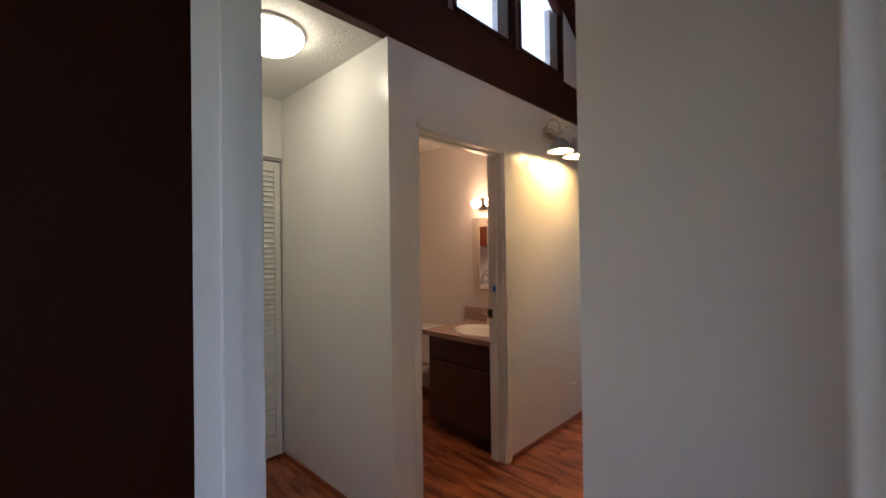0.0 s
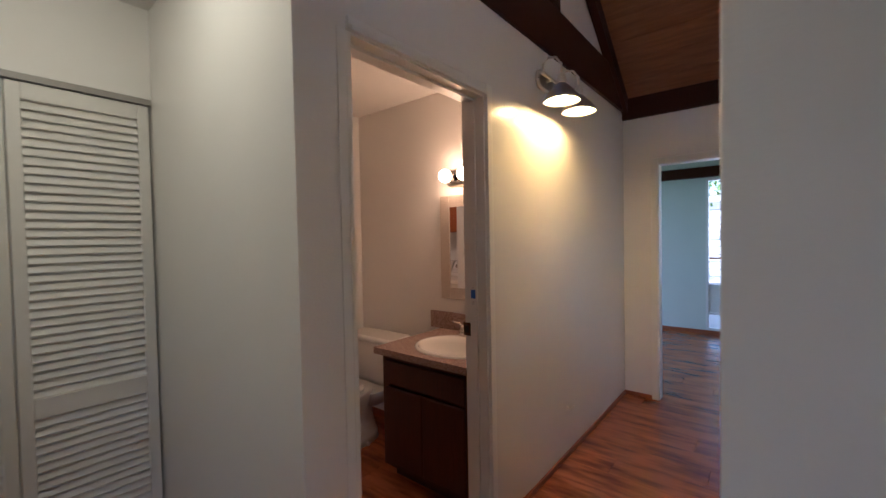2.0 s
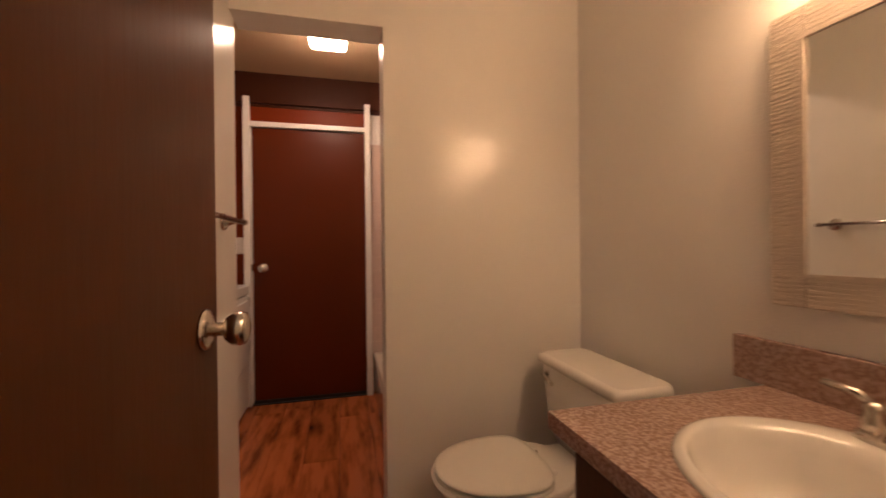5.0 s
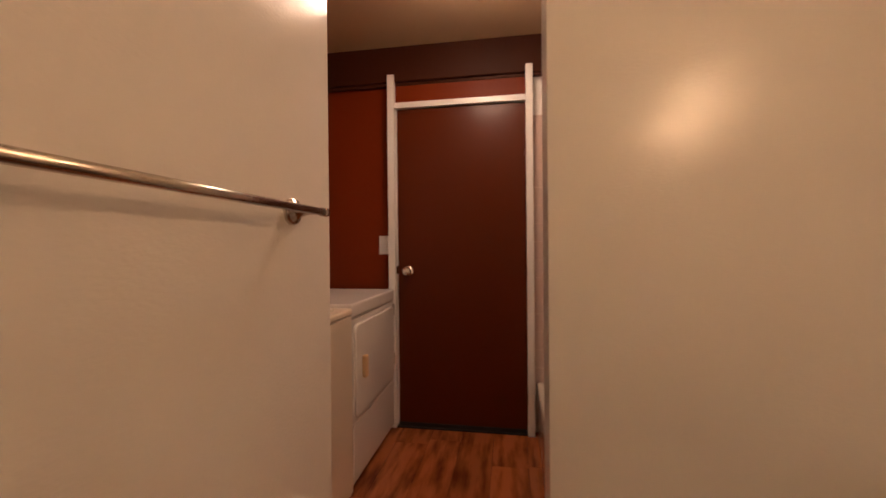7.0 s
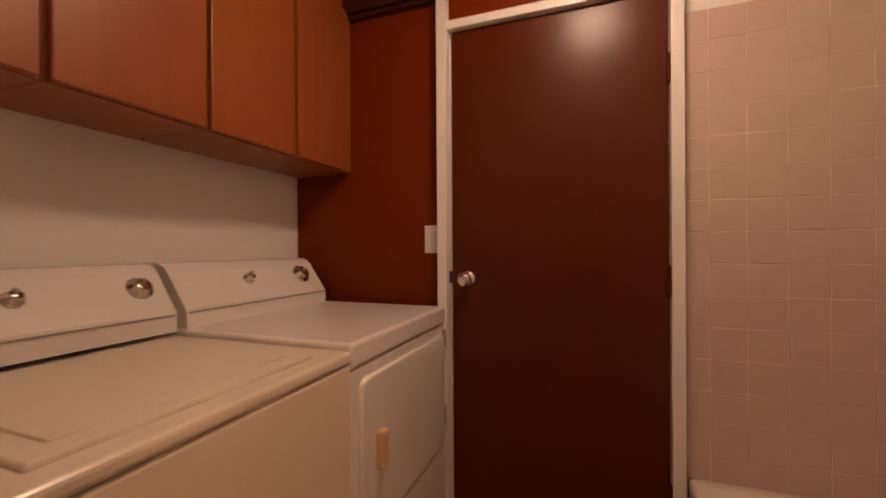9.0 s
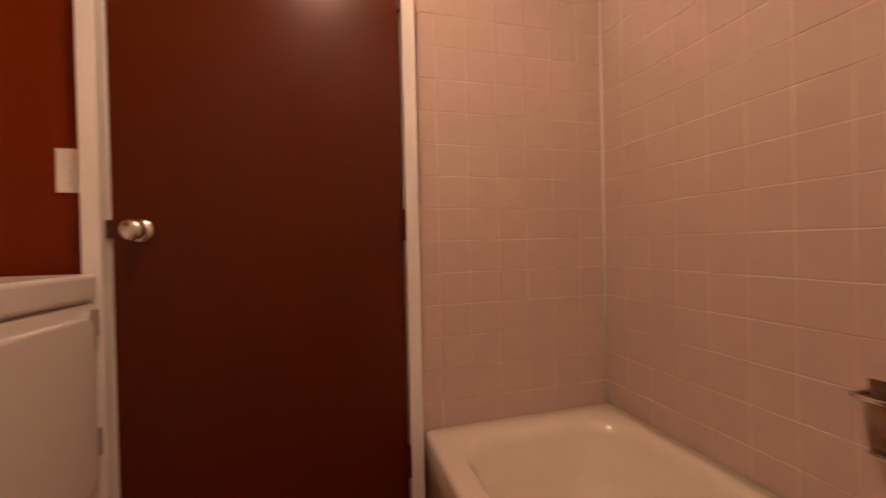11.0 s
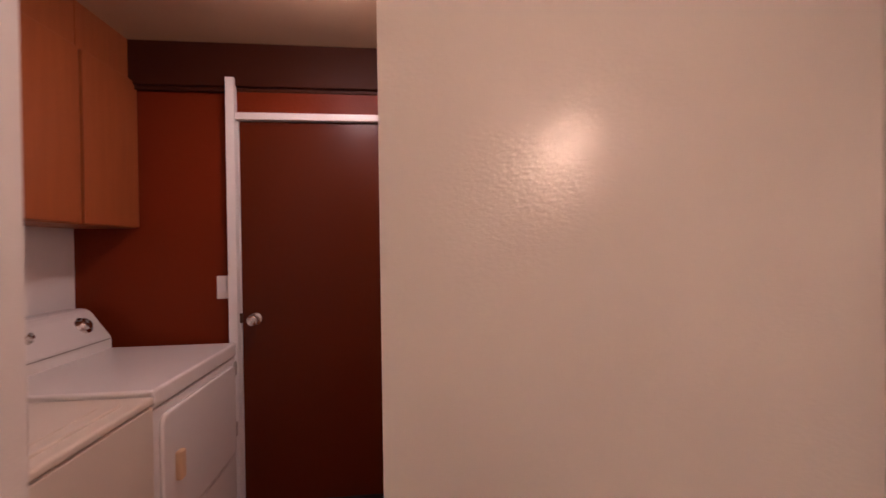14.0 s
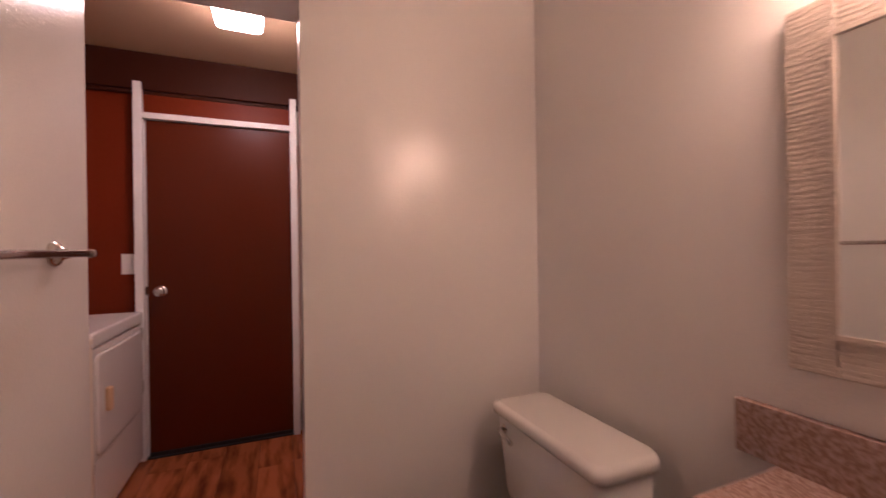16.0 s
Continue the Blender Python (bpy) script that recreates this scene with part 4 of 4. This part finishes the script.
def sconce():
    s = thing("wall_sconce", "brushed nickel two-light wall sconce with bell shades, lit", "wall lamp")
    zc = 2.27
    part("back_plate", loft([[Vector((W + d, p.x, p.y)) for p in rrect(3.60 + i, 3.79 - i, zc - 0.055 + i, zc + 0.055 - i, 0, 0.05)] for d, i in ((0, 0), (0.014, 0), (0.022, 0.012))]), M_SHADE, s)
    part("cross_bar", tube([(W + 0.055, 3.55, zc), (W + 0.055, 3.83, zc)], 0.008), M_SHADE, s)
    part("stem", tube([(W + 0.02, 3.695, zc), (W + 0.055, 3.695, zc)], 0.010), M_SHADE, s)
    for y in (3.572, 3.81):
        x = -1.66
        part("arm", tube([(W + 0.055, y, zc - 0.005), (W + 0.06, y, zc + 0.045), (W + 0.09, y, zc + 0.072), (W + 0.13, y, zc + 0.062), (x, y, zc + 0.02), (x, y, zc - 0.04)], 0.0065), M_SHADE, s)
        mm = Matrix.Translation((x, y, 2.095))
        part("socket", lathe(((0.024, 0.085), (0.026, 0.11), (0.020, 0.135), (0.008, 0.15)), 24, mm), M_SHADE, s)
        sh = part("shade", lathe(((0.094, 0.0), (0.096, 0.004), (0.092, 0.014), (0.07, 0.045), (0.045, 0.072), (0.026, 0.092), (0.021, 0.090), (0.041, 0.068), (0.066, 0.042), (0.088, 0.012), (0.091, 0.001), (0.094, 0.0)), 36, mm, caps=False), M_SHADE, s, "bell-shaped metal shade")
        part("bulb", lathe([(0.012, 0.078), (0.014, 0.068), (0.026, 0.05), (0.031, 0.034), (0.028, 0.02), (0.018, 0.008), (0.002, 0.003)], 20, mm), M_SCONCE_BULB, sh, "lit bulb")
        part("reflector", lathe(((0.091, 0.0015), (0.0875, 0.0125), (0.0655, 0.0425), (0.0405, 0.0685), (0.0205, 0.0885), (0.0195, 0.0875), (0.0395, 0.067), (0.0645, 0.0405), (0.0865, 0.011), (0.090, 0.0005), (0.091, 0.0015)), 36, mm, caps=False), M_ENAMEL, sh, "white enamel lining")
    return s


sconce()

# ---- bedroom window and what stands outside ----


def jalousie():
    w = thing("window_4", "tall louvered glass window with an air conditioner panel below", "window", "", None, "structure")
    x0, x1 = -1.53, -0.79
    part("window_frame", boxes((x0, x0 + 0.03, BY - 0.012, BY + 0.10, 0.055, 2.16), (x1 - 0.03, x1, BY - 0.012, BY + 0.10, 0.055, 2.16), (x0 + 0.03, x1 - 0.03, BY - 0.012, BY + 0.10, 2.125, 2.16), (x0 + 0.03, x1 - 0.03, BY - 0.012, BY + 0.10, 0.655, 0.69),
                               (x0 + 0.03, x1 - 0.03, BY - 0.012, BY + 0.10, 0.275, 0.30), (x0 + 0.03, x1 - 0.03, BY - 0.012, BY + 0.10, 0.055, 0.085)), M_TRIM, w)
    me = mesh_of("pane", boxes((x0 + 0.034, x1 - 0.034, -0.003, 0.003, -0.05, 0.05)), M_GLASS)
    me_edge = mesh_of("pane_edge", boxes((x0 + 0.034, x1 - 0.034, -0.004, 0.004, -0.056, -0.050)), M_GLASS_EDGE)
    for k in range(14):
        p = piece("pane", me, w, pose(0, BY + 0.05, 0.745 + 0.102 * k, 28, 0, 0))
        p.visible_shadow = False
        piece("pane_edge", me_edge, w, pose(0, BY + 0.05, 0.745 + 0.102 * k, 28, 0, 0))
    pz = part("lower_pane", boxes((x0 + 0.03, x1 - 0.03, BY + 0.04, BY + 0.046, 0.085, 0.275)), M_GLASS, w)
    pz.visible_shadow = False
    part("infill_panel", boxes((x0 + 0.03, -1.355, BY + 0.02, BY + 0.05, 0.30, 0.655), (-0.965, x1 - 0.03, BY + 0.02, BY + 0.05, 0.30, 0.655)), M_TRIM, w)
    part("louver_clip", boxes((x1 - 0.045, x1 - 0.03, BY - 0.02, BY + 0.0, 0.78, 0.84)), M_RUBBER, w)
    return w


jalousie()


def air_conditioner():
    a = thing("air_conditioner", "white window air conditioner below the louvered window", "air conditioner")
    x0, x1, z0, z1 = -1.352, -0.968, 0.302, 0.652
    part("case", boxes((x0, x1, BY - 0.03, BY + 0.4, z0, z1), bevel=0.008), M_PLASTIC, a)
    part("grille_frame", boxes((x0 + 0.03, x1 - 0.10, BY - 0.036, BY - 0.029, z0 + 0.04, z1 - 0.10), bevel=0.002), M_GREY, a)
    for k in range(10):
        z = z0 + 0.052 + 0.02 * k
        part("fin", boxes((x0 + 0.034, x1 - 0.104, BY - 0.043, BY - 0.034, z, z + 0.008)), M_PLASTIC, a)
    for z in (0.42, 0.50):
        part("dial", lathe(((0.016, 0), (0.015, 0.014), (0.002, 0.015)), 16, Matrix.Translation((x1 - 0.05, BY - 0.03, z)) @ Matrix.Rotation(radians(90), 4, "X")), M_GREY, a)
    return a


air_conditioner()
cord = [(-1.02, BY - 0.035, 0.34), (-1.0, BY - 0.10, 0.2), (-0.99, BY - 0.14, 0.05)]
for k in range(40):
    a = k * 0.5
    cord.append((-1.0 + 0.12 * math.cos(a) + 0.004 * k, 7.75 + 0.09 * math.sin(a) - 0.004 * k, 0.008 + 0.0004 * k))
tagged(part("power_cord", tube(cord, 0.004, 6), M_CORD), "white power cord coiled on the bedroom floor", "cord")

rail_ob = thing("lanai_railing", "dark metal railing outside the bedroom window", "railing")
for k in range(14):
    part("baluster", tube([(-3.0 + 0.3 * k, BY + 3.0, -0.02), (-3.0 + 0.3 * k, BY + 3.0, 0.9)], 0.008, 6), M_BRONZE, rail_ob)
part("top_rail", tube([(-3.2, BY + 3.0, 0.9), (1.2, BY + 3.0, 0.9)], 0.02, 8), M_BRONZE, rail_ob)
structure("lanai_roof", boxes((-0.95, 4, BY + 0.6, BY + 3.3, 2.42, 2.5)), M_ROOF, "brown lanai eave", "roof")


def tree(x, y, h):
    t = thing("tree", "leafy green tree beyond the lanai", "tree")
    part("trunk", loft([oval(x + 0.05 * k, y, 0.16 - 0.025 * k, 0.16 - 0.025 * k, -0.2 + h * 0.17 * k, 12) for k in range(5)]), M_BARK, t)
    rnd = random.Random(7)
    limbs = []
    for k in range(7):
        a = k * 0.9
        tip = Vector((x + 0.2 + 1.5 * math.cos(a), y + 1.5 * math.sin(a), h * (0.75 + 0.08 * (k % 3))))
        limbs.append(tip)
        part("limb", tube([(x + 0.15, y, h * 0.5), tuple(Vector((x + 0.15, y, h * 0.55)).lerp(tip, 0.5) + Vector((0, 0, 0.2))), tuple(tip)], 0.035, 6), M_BARK, t)
    verts, faces = [], []
    for k in range(2600):
        c = limbs[rnd.randrange(7)] + Vector((rnd.gauss(0, 0.55), rnd.gauss(0, 0.55), rnd.gauss(0, 0.35)))
        u = Vector((rnd.uniform(-1, 1), rnd.uniform(-1, 1), rnd.uniform(-1, 1))).normalized()
        v = u.cross(Vector((rnd.uniform(-1, 1), rnd.uniform(-1, 1), rnd.uniform(-1, 1)))).normalized()
        i = len(verts)
        verts += [c - u * 0.1, c + v * 0.04, c + u * 0.1, c - v * 0.04]
        faces.append((i, i + 1, i + 2, i + 3))
    me = bpy.data.meshes.new("crown")
    me.from_pydata(verts, [], faces)
    me.materials.append(M_LEAF)
    ob = new("crown", me)
    ob.parent = t
    return t


tree(-3.1, BY + 6.5, 4.2)
nh = thing("neighbour_house", "white house with a pale roof and red awning", "house")
part("wall", boxes((-9, 4, BY + 42, BY + 48, -0.2, 4.6)), M_SIDING, nh)
part("awning", boxes((-4.6, -2.6, BY + 41.2, BY + 42.0, 1.75, 1.95)), M_REDROOF, nh, "small red awning")
part("roof", prism(((BY + 41.4, 4.5), (BY + 45, 5.6), (BY + 48.6, 4.5), (BY + 48.6, 4.62), (BY + 45, 5.75), (BY + 41.4, 4.62)), -9.5, 4.5), M_PAVE, nh)
for k in range(4):
    part("window", boxes((-7.5 + 2.6 * k, -6.3 + 2.6 * k, BY + 41.97, BY + 42.0, 0.8, 1.9)), M_GREY, nh)

# ---- roof planks ----
roof = structure("ceiling_hall", prism(((HN + 0.4, roof_z(HN + 0.4) + 0.03), (0.9, roof_z(0.9) + 0.03), (0.9, roof_z(0.9) + 0.07), (HN + 0.4, roof_z(HN + 0.4) + 0.07)), WB - 0.02, 1.0), M_BEAM, "brown tongue-and-groove plank roof over the hall", "ceiling")
run = math.hypot(1, SLOPE)
bm = bmesh.new()
k, y = 0, HN
while y > 0.95:
    w = 0.185
    for yy in (y,):
        y2 = yy - w / run
        lo = [bm.verts.new((xx, q, roof_z(q) + 0.001 + 0.0015 * (k % 2))) for xx, q in ((WB, yy - 0.007), (1.0, yy - 0.007), (1.0, y2), (WB, y2))]
        hi = [bm.verts.new((v.co.x, v.co.y, v.co.z + 0.026)) for v in lo]
        bm.faces.new(lo)
        bm.faces.new(hi[::-1])
        for i in range(4):
            bm.faces.new((lo[i], hi[i], hi[(i + 1) % 4], lo[(i + 1) % 4]))
    y = y2
    k += 1
part("plank", bm, M_ROOF, roof, "brown stained roof planks")

# ---- tiles ----
TS = 0.111
tile_wall_w = thing("tile_west", "mauve ceramic tile wall at the tub end", "tile wall", "", None, "structure")
part("grout", boxes((LW - 0.008, LW - 0.0012, 2.857, TUBN, 0.0, 1.955)), M_GROUT, tile_wall_w)
tile_wall_n = thing("tile_north", "mauve ceramic tile wall along the tub", "tile wall", "", None, "structure")
part("grout", boxes((LW, BB, TUBN + 0.0012, TUBN + 0.008, 0.0, 1.955)), M_GROUT, tile_wall_n)
trng = random.Random(11)


def tile_mesh(w, h, along_x):
    g = 0.0010
    if along_x:
        return mesh_of("tile", boxes((g, w - g, 0, 0.006, g, h - g), bevel=0.0015, seg=1), M_TILE)
    return mesh_of("tile", boxes((-0.006, 0, g, w - g, g, h - g), bevel=0.0015, seg=1), M_TILE)


Z0 = 0.29
meshes = {}
for wall_ob, along_x, a0, a1 in ((tile_wall_w, False, 2.857, TUBN - 0.001), (tile_wall_n, True, LW + 0.001, BB - 0.002)):
    a = a0 if along_x else a1 - TS * 7
    while a < a1 - 0.01:
        s, e = max(a, a0), min(a + TS, a1)
        for r in range(15):
            key = (along_x, round(e - s, 3))
            if key not in meshes:
                meshes[key] = tile_mesh(e - s, TS, along_x)
            if e - s > 0.012:
                j = trng.uniform(-0.0006, 0.0006)
                piece("tile", meshes[key], wall_ob, pose(s, TUBN + j, Z0 + TS * r) if along_x else pose(LW + j, s, Z0 + TS * r))
        a += TS
tagged(part("caulk", tube([(LW + 0.003, TUBN - 0.003, 0.31), (LW + 0.003, TUBN - 0.003, 1.955)], 0.004, 6), M_TRIM), "white caulk line in the tub corner", "caulk", "", "structure")

# ---- floor planks ----
floor = structure("floor", boxes((-5.1, 1.0, 1.09, 3.7, -0.12, -0.012), (-1.85, 1.65, -2.35, 1.09, -0.12, -0.0125), (-1.95, -0.12, 3.7, 5.3, -0.12, -0.0122), (-2.95, -0.45, 5.3, BY + 0.1, -0.12, -0.012)), M_FLOOR_BASE, "red-brown laminate plank floor", "floor")
PW, PL = 0.19, 1.21
frng = random.Random(3)
plank_meshes = {}


def plank_mesh(length):
    key = round(length, 2)
    if key not in plank_meshes:
        plank_meshes[key] = mesh_of("plank", boxes((0.0008, key - 0.0008, 0.0008, PW - 0.0008, -0.012, 0.0), bevel=0.0008, seg=1), M_FLOOR)
    return plank_meshes[key]


y = 1.09
while y < BY:
    x_start = -5.1 if y < 3.6 else (-1.95 if y < 5.2 else -2.95)
    x_end = 0.95 if y < 2.1 else (-0.15 if y < 5.2 else -0.47)
    x = x_start
    step = frng.uniform(0.2, 1.0) * PL
    while x < x_end - 0.03:
        length = min(step, x_end - x)
        piece("plank", plank_mesh(length), floor, pose(x, y, 0))
        x += round(length, 2)
        step = PL
    y += PW
bmx = bmesh.new()
box(bmx, -1.8, 1.6, -2.3, 1.088, -0.012, -0.001)
part("plank_area", bmx, M_FLOOR, floor)
